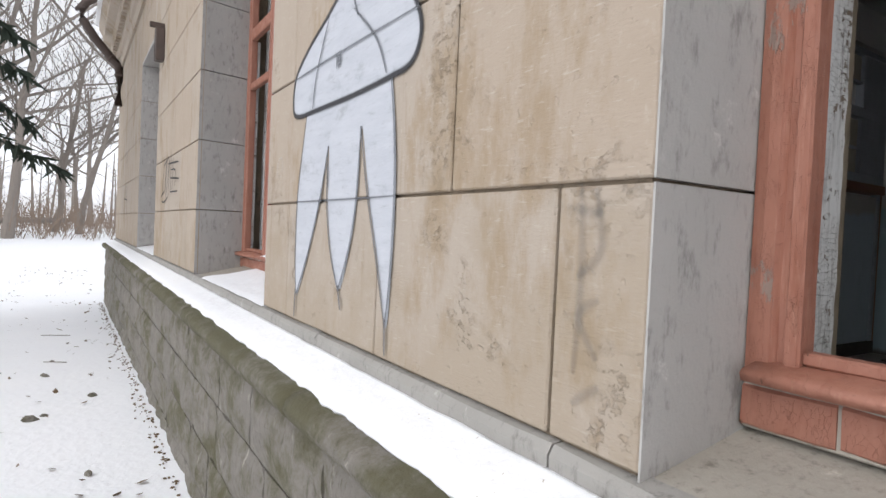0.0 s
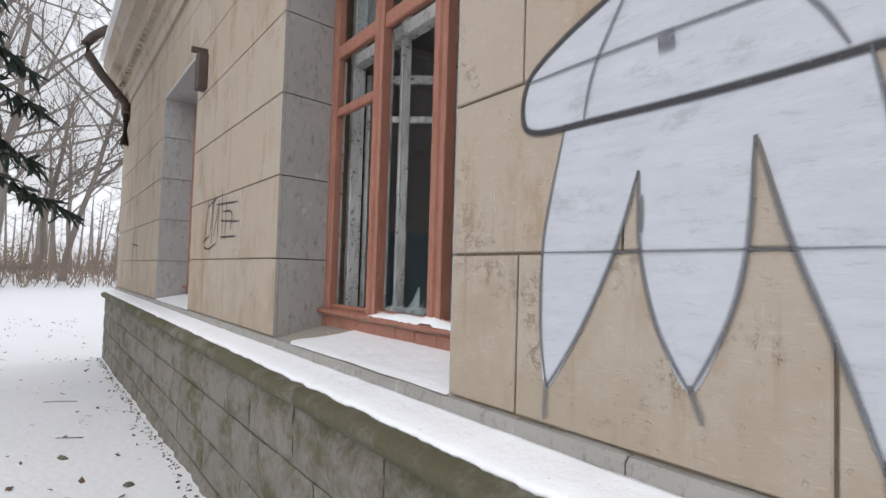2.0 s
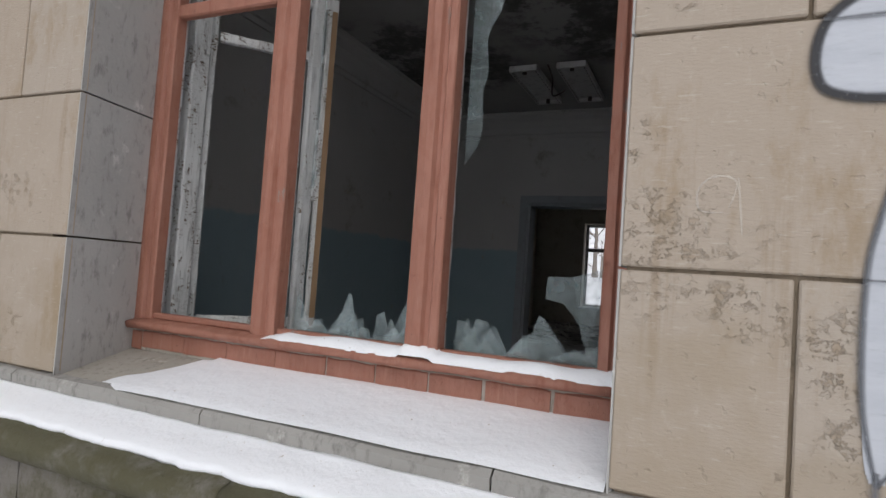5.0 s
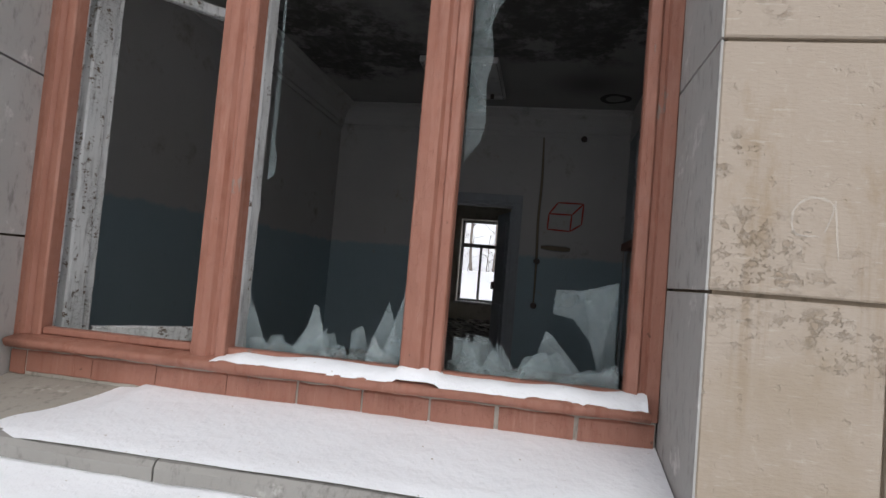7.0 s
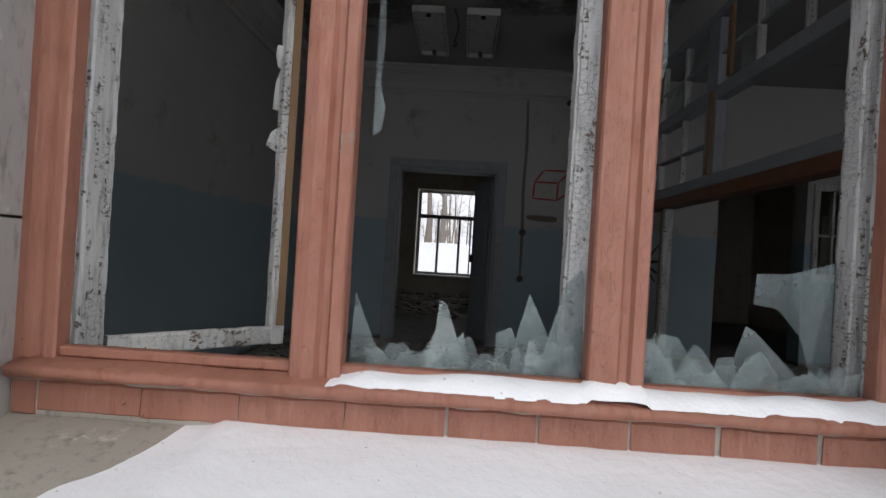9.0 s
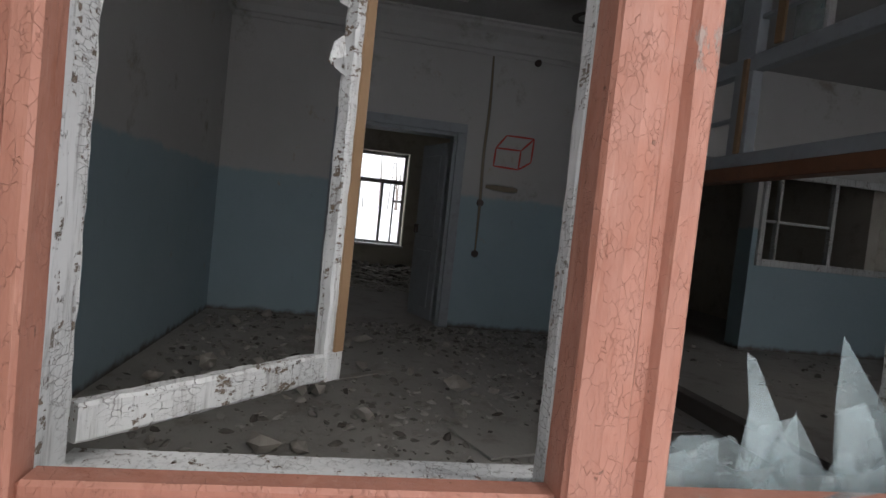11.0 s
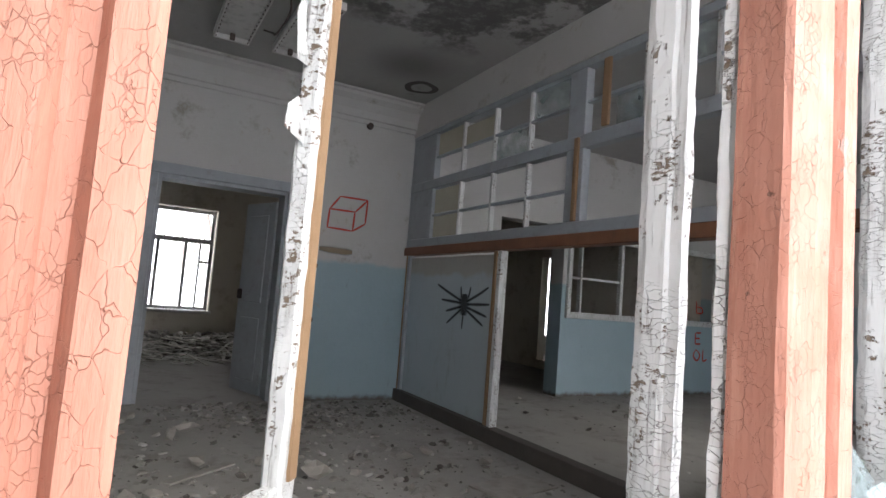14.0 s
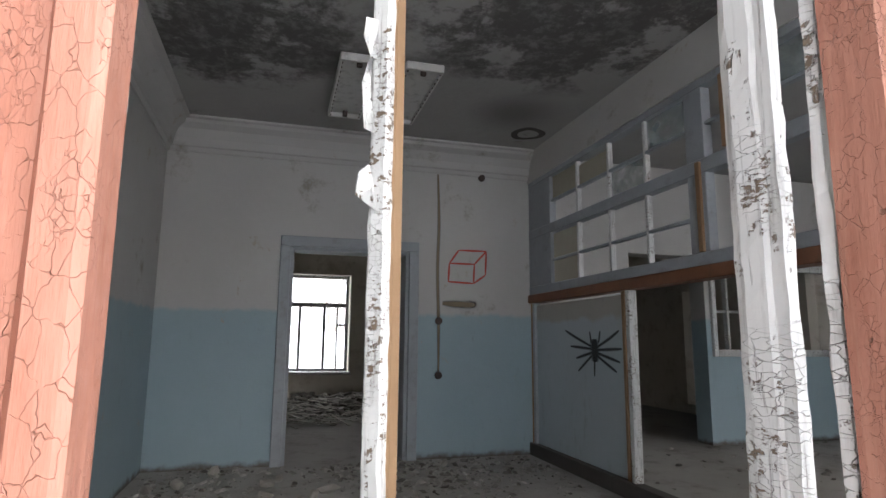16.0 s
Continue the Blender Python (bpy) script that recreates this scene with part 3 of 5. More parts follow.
def moulded(y0, y1, z0, z1, x0, x1, flutes=(0.30, 0.42)):
    """An upright frame member with a bead and groove down its face."""
    w = y1 - y0
    f = [y0 + w * t for t in (0, 0.04, flutes[0] - 0.06, flutes[0], flutes[1], flutes[1] + 0.08, 0.72, 0.96, 1)]
    d = [0.006, 0.0, 0.0, 0.012, 0.012, -0.004, -0.004, 0.004, 0.012]
    pts = [(x0 + dd, yy) for yy, dd in zip(f, d)] + [(x1, y1), (x1, y0)]
    wave = lambda co, j: (0.002 * noise.noise((co.z * 6, j * 2.0, y0)), 0.002 * noise.noise((co.z * 5, j * 3.0, y1)), 0)
    return profile_bar(pts, z0, z1, "z", wave, 24)


def peeled(y0, y1, z0, z1, x0, x1, seed=0, axis="z"):
    """A white sash member with ragged paint edges."""
    wave = lambda co, j: tuple(0.0035 * noise.noise((co.x * 3 + seed, co.y * 20 + j * 5.3, co.z * 20 + k)) for k in (0, 9, 17))
    c = 0.006
    if axis == "z":
        pts = [(x0, y0 + c), (x0 + c, y0), (x1 - c, y0), (x1, y0 + c), (x1, y1 - c), (x1 - 0.018, y1), (x0 + 0.022, y1), (x0 + 0.018, y1 - c), (x0, y1 - c)]
        return profile_bar(pts, z0, z1, "z", wave, 90)
    pts = [(x0, z0 + c), (x0 + c, z0), (x1 - c, z0), (x1, z0 + c), (x1, z1 - c), (x1 - c, z1), (x0 + c, z1), (x0, z1 - c)]
    return profile_bar(pts, y0, y1, "y", wave, 40)


def window_frame(name, a, b, m1, m2, detail):
    """A three-light double window: an orange outer frame and peeling white inner frames."""
    w = empty(name, "three-light wooden window, orange outside, peeling white inside, glass broken", "window", kind="structure")
    top = W_TOP - 0.01
    x1 = XW + 0.055
    la, lb = b - 0.11, a + 0.10  # inner edges of the jambs
    part("bottom_board", box((XW - 0.001, a + 0.005, 1.366), (x1, b - 0.005, 1.462), 0.004), CONCRETE, w, "grey mortar bed")
    bricks = random.Random(int(a * 100))
    y = a + 0.006
    while y < b - 0.03:
        y2 = min(y + bricks.uniform(0.21, 0.27), b - 0.006)
        gap = bricks.choice((0.001, 0.003, 0.014))
        rough = lambda co, j: tuple(0.004 * noise.noise((co.x * 9, co.y * 14 + k, co.z * 16)) for k in (0, 8, 16))
        z0, z1 = 1.366 + bricks.uniform(0.0, 0.012), 1.458
        brick = [(XW - 0.006, z0 + 0.008), (XW + 0.004, z0), (x1 - 0.01, z0), (x1 - 0.01, z1), (XW + 0.002, z1), (XW - 0.006, z1 - 0.008)]
        part("painted_brick", profile_bar(brick, y + gap / 2, y2 - gap / 2, "y", rough, 10), ORANGE, w, "orange painted brick")
        y = y2
    nose = [(XW - 0.045, 1.468), (XW - 0.058, 1.476), (XW - 0.060, 1.490), (XW - 0.050, 1.500), (XW + 0.01, 1.512), (XW + 0.06, 1.514), (XW + 0.06, 1.464), (XW, 1.462)]
    part("nosing", profile_bar(nose, a + 0.03, b - 0.03, "y", wob, 20), ORANGE, w, "rounded orange drip board", True)
    part("bottom_rail", box((XW + 0.012, lb, 1.512), (x1, la, 1.538), 0.005), ORANGE, w)
    part("jamb", moulded(la, b, 1.462, top, XW, x1), ORANGE, w)
    part("jamb", moulded(a, lb, 1.462, top, XW, x1, (0.45, 0.58)), ORANGE, w)
    for lo, hi in (m1, m2):
        part("mullion", moulded(lo, hi, 1.503, top, XW - 0.012, x1), ORANGE, w)
    lights = [(m1[1], la), (m2[1], m1[0]), (lb, m2[0])]
    for k, (lo, hi) in enumerate(lights):
        part("transom", box((XW + 0.002, lo - 0.004, 3.33), (x1 - 0.004, hi + 0.004, 3.43), 0.008), ORANGE, w)
        part("head_rail", box((XW + 0.004, lo - 0.004, top - 0.06), (x1 - 0.004, hi + 0.004, top), 0.006), ORANGE, w)
        if k == 0:
            part("vent_rail", box((XW + 0.004, lo - 0.004, 2.90), (x1 - 0.006, hi + 0.004, 2.965), 0.008), ORANGE, w)
        part("backing_strip", peeled(lo - 0.045, lo - 0.008, 1.53, 3.33, x1 + 0.002, x1 + 0.028, k), WHITE, w)
        part("backing_strip", peeled(hi + 0.014, hi + 0.045, 1.53, 3.33, x1 + 0.002, x1 + 0.028, k + 5), WHITE, w)
    # inner frame
    for lo, hi, i0, i1 in ((la + 0.05, b, 1.485, 1.585), (m1[0] + 0.052, m1[0] + 0.080, 1.494, 1.567), (m2[1] - 0.055, m2[1] + 0.035, 1.485, 1.585), (a - 0.02, lb - 0.035, 1.485, 1.585)):
        part("inner_upright", peeled(lo, hi, 1.40, top, i0, i1, lo * 9), WHITE, w, "peeling white upright")
    i0, i1 = 1.485, 1.585
    part("inner_rail", peeled(a, b, 1.40, 1.455, i0 + 0.004, i1 - 0.004, 3, "y"), WHITE, w)
    part("inner_rail", peeled(a, b, 3.33, 3.42, i0 + 0.004, i1 - 0.004, 4, "y"), WHITE, w)
    part("inner_sill", box((XW + 0.02, a, 1.36), (XI + 0.05, b, 1.405), 0.005), WHITE, w)
    return w


M1, M2 = (4.695, 4.822), (3.975, 4.108)
win = window_frame("window_1", WINDOWS[1][0], 5.515, M1, M2, True)
shift = WINDOWS[0][1] - 5.425
w2 = window_frame("window_2", WINDOWS[0][0], WINDOWS[0][1], (M1[0] + shift, M1[1] + shift), (M2[0] + shift, M2[1] + shift), False)
w2.location.x = -0.09
shift = WINDOWS[2][1] - 5.425
window_frame("window_3", WINDOWS[2][0], WINDOWS[2][1], (M1[0] + shift, M1[1] + shift), (M2[0] + shift, M2[1] + shift), False)


def casement(hinge, length, z0, z1, angle, label):
    """An inner casement that stands open; it hangs at its hinge edge."""
    s = empty("open_casement", label, "window sash")
    for lo, hi, seed in ((0.0, 0.042, 1), (length - 0.06, length, 2)):
        part("stile", peeled(lo, hi, z0 - 1.4, z1 - 1.4, -0.022, 0.022, seed), WHITE, s)
    for za, zb, seed in ((z0, z0 + 0.065, 3), (z1 - 0.065, z1, 4), (2.93, 2.98, 6)):
        part("rail", peeled(0.05, length - 0.05, za - 1.4, zb - 1.4, -0.018, 0.018, seed, "y"), WHITE, s)
    part("glazing_bead", box((0.016, length - 0.038, z0 - 1.33), (0.0285, length - 0.008, z1 - 1.47)), BARE, s, "bare brown wood where paint has gone")
    part("glazing_bead", box((-0.0285, length - 0.038, z0 - 1.33), (-0.016, length - 0.008, z1 - 1.47)), BARE, s, "bare brown wood where paint has gone")
    s.matrix_world = pose(hinge[0], hinge[1], 1.4, 0, 0, angle)
    return s


sash = casement((1.63, 5.52), 0.659, 1.445, 3.30, -130.4, "peeling white inner casement standing open into the room")

# ---- room shell ----
tagged(part("floor", box((XI - 0.02, Y_START + 0.4, ZF - 0.2), (XE, Y_END - 0.4, ZF)), FLOOR), "dusty bare floor littered with plaster rubble", "floor", kind="structure")
tagged(part("ceiling", box((XI, Y_START + 0.4, ZC), (XE, Y_END - 0.4, ZC + 0.2)), CEIL), "stained ceiling with black mould patches", "ceiling", kind="structure")
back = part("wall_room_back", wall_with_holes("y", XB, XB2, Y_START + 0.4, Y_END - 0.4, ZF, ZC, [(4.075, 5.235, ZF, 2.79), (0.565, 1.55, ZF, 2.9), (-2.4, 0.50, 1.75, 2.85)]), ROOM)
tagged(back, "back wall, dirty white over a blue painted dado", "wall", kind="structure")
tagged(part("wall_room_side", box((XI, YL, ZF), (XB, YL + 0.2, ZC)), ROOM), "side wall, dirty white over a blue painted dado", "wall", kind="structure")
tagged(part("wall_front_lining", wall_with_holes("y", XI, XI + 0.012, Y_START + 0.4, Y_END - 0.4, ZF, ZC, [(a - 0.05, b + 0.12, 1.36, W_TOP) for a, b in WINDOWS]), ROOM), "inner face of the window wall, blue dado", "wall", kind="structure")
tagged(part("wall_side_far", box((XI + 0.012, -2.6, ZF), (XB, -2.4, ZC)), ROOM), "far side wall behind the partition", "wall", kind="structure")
tagged(part("wall_next_room", box((XB2, 2.9, ZF), (XE, 3.1, ZC)), PLASTER), "cream plaster wall of the next room", "wall", kind="structure")
tagged(part("wall_next_room_side", box((XB2, 6.4, ZF), (XE, 6.6, ZC)), PLASTER), "cream plaster wall of the next room", "wall", kind="structure")
tagged(part("wall_corridor", wall_with_holes("x", -1.35, -1.2, XB2, XE, ZF, ZC, [(9.05, 9.32, ZF + 0.15, 2.75)]), PLASTER), "cream wall of the passage with a gap of daylight", "wall", kind="structure")
cove = [(0, 0), (0, -0.30), (0.02, -0.30), (0.03, -0.26), (0.05, -0.25), (0.06, -0.18), (0.10, -0.10), (0.16, -0.06), (0.17, -0.03), (0.20, -0.02), (0.20, 0)]
tagged(part("cornice_back", profile_bar([(XB - p, ZC + q) for p, q in cove], YP, YL, "y"), ROOM), "moulded plaster cornice, stained and cracked", "cornice", kind="structure")
bar = profile_bar([(YL - p, ZC + q) for p, q in cove], XI, XB - 0.02, "y")
for v in bar.verts:
    v.co = Vector((v.co.y, v.co.x, v.co.z))
tagged(part("cornice_side", bar, ROOM), "moulded plaster cornice, stained and cracked", "cornice", kind="structure")


def casing(x, y0, y1, z1, w, name, face=-1):
    c = empty(name, "grey painted wooden door casing", "door frame", kind="structure")
    d = 0.035 * face
    part("casing_side", box((x, y0, ZF), (x + d, y0 + w, z1 - w), 0.006), GREYWOOD, c)
    part("casing_side", box((x, y1 - w, ZF), (x + d, y1, z1 - w), 0.006), GREYWOOD, c)
    part("casing_head", box((x, y0, z1 - w), (x + d * 1.1, y1, z1), 0.006), GREYWOOD, c)
    part("jamb_lining", box((x, y0 + w - 0.004, ZF), (x + 0.25, y0 + w + 0.03, z1 - w)), GREYWOOD, c)
    part("jamb_lining", box((x, y1 - w - 0.03, ZF), (x + 0.25, y1 - w + 0.004, z1 - w)), GREYWOOD, c)
    part("head_lining", box((x, y0 + w, z1 - w - 0.03), (x + 0.25, y1 - w, z1 - w + 0.004)), GREYWOOD, c)
    return c


casing(XB - 0.001, 3.975, 5.325, 2.885, 0.10, "door_1")
leaf = empty("door_leaf", "grey panelled door leaf standing open", "door")
part("panel", box((0, 0, 0), (0.04, 0.55, 1.93), 0.004), GREYWOOD, leaf)
for z0, z1 in ((0.12, 0.75), (0.90, 1.80)):
    part("raised_panel", box((-0.012, 0.10, z0), (0.0, 0.45, z1), 0.008), GREYWOOD, leaf)
part("handle", box((-0.05, 0.47, 0.93), (-0.001, 0.50, 1.03), 0.008), IRON, leaf, "dark iron handle")
leaf.matrix_world = pose(XB2 - 0.02, 4.13, ZF + 0.01, 0, 0, -70)

# ---- next room ----
fw = empty("window_4", "white wooden window with a transom and small vent light", "window", kind="structure")
WY0, WY1 = 4.10, 5.38
for lo, hi in ((WY0, WY0 + 0.06), (WY1 - 0.06, WY1), (4.505, 4.555), (4.93, 4.98)):
    part("upright", box((XE + 0.1, lo, 1.35), (XE + 0.17, hi, 3.03 if hi in (WY0 + 0.06, WY1) else 2.50), 0.006), WHITE, fw)
for lo, hi in ((1.35, 1.40), (2.47, 2.55), (2.98, 3.04)):
    part("rail", box((XE + 0.095, WY0, lo), (XE + 0.175, WY1, hi), 0.006), WHITE, fw)
part("vent_upright", box((XE + 0.105, 4.29, 1.40), (XE + 0.165, 4.32, 2.47), 0.004), WHITE, fw)
part("vent_rail", box((XE + 0.105, 4.16, 2.14), (XE + 0.165, 4.30, 2.18), 0.004), WHITE, fw)
part("sill_board", box((XE - 0.08, WY0 - 0.05, 1.30), (XE + 0.18, WY1 + 0.05, 1.345), 0.008), WHITE, fw)

# ---- partition ----
pt = empty("glazed_partition", "grey wooden glazed partition on a brown beam, most panes gone", "partition", kind="structure")
y0, y1 = YP - 0.05, YP + 0.03
for z0, z1, m, lab in ((ZF, ZF + 0.12, DARKWOOD, "dark floor beam"), (2.30, 2.385, BROWNWOOD, "red-brown beam"), (2.385, 2.47, GREYWOOD, ""), (2.975, 3.07, GREYWOOD, ""), (3.545, 3.60, GREYWOOD, "")):
    part("rail", box((XI + 0.012, y0 + (0.0 if m != BROWNWOOD else -0.02), z0), (XB, y1 + (0.02 if m in (BROWNWOOD, DARKWOOD) else 0.0), z1), 0.005), m, pt, lab)
tagged(part("partition_head", box((XI + 0.012, YP - 0.1, 3.60), (XB, YP + 0.04, ZC)), ROOM), "plastered beam above the partition", "wall", kind="structure")
for a, b in ((6.16, XB), (3.96, 4.13), (1.712, 1.80)):
    part("post", box((a, y0 + 0.004, 2.47), (b, y1 - 0.004, 3.545), 0.004), GREYWOOD, pt)
part("bare_strip", box((3.99, y1 - 0.002, 2.47), (4.03, y1 + 0.02, 3.05), 0.003), BARE, pt, "bare orange-brown wood strip")
part("bare_strip", box((3.72, y1 - 0.002, 3.08), (3.78, y1 + 0.02, 3.54), 0.003), BARE, pt, "bare orange-brown wood strip")
for x in (5.63, 5.10, 4.60):
    for z0, z1 in ((2.47, 2.975), (3.07, 3.545)):
        part("muntin", box((x - 0.014, y0 + 0.02, z0), (x + 0.014, y1 - 0.015, z1), 0.003), WHITE, pt)
for x in (3.45, 2.95, 2.45):
    part("muntin", box((x - 0.014, y0 + 0.02, 3.07), (x + 0.014, y1 - 0.015, 3.545), 0.003), WHITE, pt)
for a, b in ((4.13, 6.16), (1.80, 3.96)):
    for z in (2.70, 3.30):
        if b > 5 or z > 3:
            part("muntin_rail", box((a, y0 + 0.022, z - 0.012), (b, y1 - 0.017, z + 0.012), 0.003), GREYWOOD, pt)
PANE = plain("yellowed_glass", (0.40, 0.37, 0.28), (0.52, 0.49, 0.40), 3.0, 0.25)
for a, b, z0, z1 in ((5.65, 6.15, 3.32, 3.54), (5.65, 6.15, 2.48, 2.69), (5.12, 5.61, 3.32, 3.5), (4.62, 5.08, 3.08, 3.28), (3.47, 3.70, 3.09, 3.28), (2.97, 3.43, 3.32, 3.53), (5.65, 6.15, 2.72, 2.96), (4.14, 4.58, 3.32, 3.54)):
    part("pane", box((a, YP - 0.012, z0), (b, YP - 0.008, z1)), GLASS if b < 5.1 else PANE, pt, "dusty yellowed pane")
board = empty("wall_board", "pale blue board set in the partition", "panel", kind="structure")
part("panel", box((4.97, YP - 0.03, 0.89), (6.60, YP - 0.01, 2.275), 0.003), PANEL, board)
for x0, x1, m in ((6.58, 6.625, GREYWOOD), (6.635, 6.66, BARE), (4.93, 4.97, BARE), (4.865, 4.915, WHITE)):
    part("stile", box((x0, YP - 0.05, 0.89), (x1, YP + 0.02, 2.30), 0.004), m, board)

# the low wall with a glazed screen beyond the partition
low = empty("glazed_screen", "white glazed screen above a low blue wall", "screen", kind="structure")
for a, b, z0, z1 in ((0.44, 0.50, 1.75, 2.85), (-2.40, -2.35, 1.75, 2.85), (-0.45, -0.40, 1.80, 2.80), (-2.35, 0.44, 1.75, 1.83), (-2.35, 0.44, 2.77, 2.85), (0.27, 0.30, 1.83, 2.77), (-1.4, -1.36, 1.83, 2.77)):
    part("screen_bar", box((XB - 0.04, a, z0), (XB + 0.03, b, z1), 0.004), WHITE, low)
part("screen_bar", box((XB - 0.02, -0.40, 2.25), (XB + 0.02, 0.44, 2.28), 0.004), WHITE, low)

# ---- lamps ----


def lamp_tray(yc):
    lamp = empty("ceiling_lamp", "long dented fluorescent lamp tray without tubes on the ceiling", "ceiling lamp", "lamp trays on the ceiling")
    part("tray", box((-0.54, -0.135, -0.05), (0.54, 0.135, -0.035), 0.004), TRAY, lamp)
    for s in (-1, 1):
        part("side_flange", box((-0.54, s * 0.135 - 0.008, -0.085), (0.54, s * 0.135 + 0.008, -0.03), 0.003), TRAY, lamp)
        part("end_cap", box((s * 0.54 - 0.012, -0.14, -0.09), (s * 0.54 + 0.012, 0.14, -0.03), 0.004), TRAY, lamp)
        part("socket", box((s * 0.48 - 0.015, -0.02, -0.10), (s * 0.48 + 0.015, 0.02, -0.05), 0.004), IRON, lamp)
        for k in range(14):
            part("clip", box((-0.5 + 0.077 * k - 0.008, s * 0.122 - 0.004, -0.092), (-0.5 + 0.077 * k + 0.008, s * 0.122 + 0.004, -0.085)), IRON, lamp)
    part("mount", box((-0.3, -0.03, -0.036), (0.3, 0.03, 0.0), 0.004), IRON, lamp)
    lamp.location = (5.39, yc, ZC)


lamp_tray(4.84)
lamp_tray(4.37)


# ---- snow, glass and loose bits at the open window ----
fs = bmesh.new()
rows = []
for p in range(91):
    y = 3.365 + (4.72 - 3.365) * p / 90
    row = []
    for q in range(9):
        u = q / 8
        hump = 0.038 * math.sin(math.pi * min(1, u * 1.1)) ** 0.7 * (0.75 + 0.45 * noise.noise((y * 6, u, 0)))
        if M2[0] < y < M2[1] or M1[0] < y < M1[1]:
            hump += 0.012
        ragged = 0.012 * noise.noise((y * 17, 3, 0)) + 0.008 * noise.noise((y * 40, 5, 0))
        row.append(fs.verts.new((XW - 0.050 + ragged * (1 - u) + 0.115 * u, y, 1.498 + 0.02 * u + max(hump, -0.004) * min(1, (90 - p) / 6 + 0.05))))
    rows.append(row)
for p in range(90):
    for q in range(8):
        fs.faces.new((rows[p][q], rows[p + 1][q], rows[p + 1][q + 1], rows[p][q + 1]))
tagged(part("frame_snow", fs, SNOW, None, "ragged strip of snow on the window's drip board", True), category="snow", kind="structure")

srng = random.Random(11)


def shard(base, w, h, lean, turn, skew, tilt=0.0):
    """A splinter of pane standing in the frame: long straight breaks that meet in one or two points."""
    bm = bmesh.new()
    top = skew * w / 2
    pts = [(-w / 2, 0), (w / 2, 0), (w / 2 * srng.uniform(0.75, 1.0), h * srng.uniform(0.08, 0.45))]
    if srng.random() < 0.5:
        pts.append((top + w * srng.uniform(0.18, 0.34), h * srng.uniform(0.62, 0.94)))
    pts += [(top, h), (top - w * srng.uniform(0.04, 0.12), h * srng.uniform(0.90, 0.99))]
    if srng.random() < 0.6:
        pts.append(((top - w) / 2 * srng.uniform(0.75, 0.95), h * srng.uniform(0.35, 0.6)))
    pts.append((-w / 2, h * srng.uniform(0.04, 0.25)))
    f = bm.faces.new([bm.verts.new((-0.002, y, z)) for y, z in pts])
    bmesh.ops.solidify(bm, geom=[f], thickness=0.004)
    ob = part("glass_shard", bm, GLASS)
    ob.matrix_world = pose(*base, tilt, lean, turn)
    return tagged(ob, "jagged shard of broken window glass", "glass shard", "broken glass in the window")


for y, w, h, skew, x, tilt in ((4.655, 0.10, 0.24, 0.7, 1.45, 0), (4.60, 0.13, 0.12, -0.5, 1.47, 6), (4.50, 0.16, 0.09, 0.6, 1.45, -8), (4.455, 0.15, 0.19, -0.7, 1.43, -14), (4.40, 0.15, 0.08, 0.2, 1.46, 10), (4.33, 0.14, 0.08, -0.3, 1.44, 3), (4.285, 0.10, 0.17, 0.9, 1.45, 12), (4.21, 0.15, 0.30, 0.1, 1.48, -4), (4.15, 0.12, 0.31, -0.8, 1.47, 0), (4.16, 0.12, 0.12, 0.5, 1.43, -10),
                               (3.92, 0.16, 0.12, 0.3, 1.44, 8), (3.90, 0.12, 0.20, -0.5, 1.47, -12), (3.82, 0.20, 0.12, 0.4, 1.43, 14), (3.76, 0.18, 0.09, -0.5, 1.46, -6), (3.69, 0.16, 0.07, 0.5, 1.44, 18), (3.60, 0.22, 0.20, 0.45, 1.46, -5), (3.52, 0.18, 0.12, -0.6, 1.43, 6), (3.46, 0.12, 0.09, 0.3, 1.45, 0)):
    shard((x, y, 1.425 + 0.06 * srng.random()), w, 0.84 * h + 0.06, srng.uniform(-16, 20), srng.uniform(-16, 16), skew, tilt)
for k in range(34):
    lo, hi = ((4.13, 4.67), (3.45, 3.95))[k % 2]
    shard((srng.uniform(1.405, 1.475), srng.uniform(lo, hi), srng.uniform(1.475, 1.53)), srng.uniform(0.07, 0.17), srng.uniform(0.06, 0.12), srng.uniform(-45, 30), srng.uniform(-40, 40), srng.uniform(-0.9, 0.9), srng.uniform(-30, 30))
for y, w, h in ((4.42, 0.10, 0.03), (4.30, 0.07, 0.025), (3.70, 0.10, 0.05), (3.55, 0.08, 0.03)):
    shard((1.395, y, 1.53), w, h + 0.05, -65, srng.uniform(-30, 30), 0.2)


def pane_piece(points, x, label):
    bm = bmesh.new()
    f = bm.faces.new([bm.verts.new((x, y, z)) for y, z in points])
    bmesh.ops.solidify(bm, geom=[f], thickness=0.004)
    tagged(part("glass_shard", bm, GLASS, None, label), category="glass shard", group="broken glass in the window")


pane_piece([(3.98, 3.33), (3.98, 2.22), (3.93, 2.29), (3.915, 2.36), (3.922, 2.50), (3.905, 2.58), (3.92, 2.70), (3.90, 2.76), (3.87, 2.80), (3.84, 3.0), (3.86, 3.33)], 1.47, "long torn strip of pane hanging at the mullion")
pane_piece([(3.44, 1.53), (3.44, 1.86), (3.55, 1.825), (3.64, 1.82), (3.645, 1.74), (3.58, 1.73), (3.52, 1.66), (3.49, 1.56)], 1.50, "curved remnant of pane beside the jamb")
pane_piece([(4.675, 3.33), (4.675, 2.12), (4.652, 2.14), (4.645, 2.20), (4.662, 2.26), (4.655, 2.36), (4.665, 2.7), (4.66, 3.33)], 1.46, "narrow torn strip of pane hanging at the mullion")
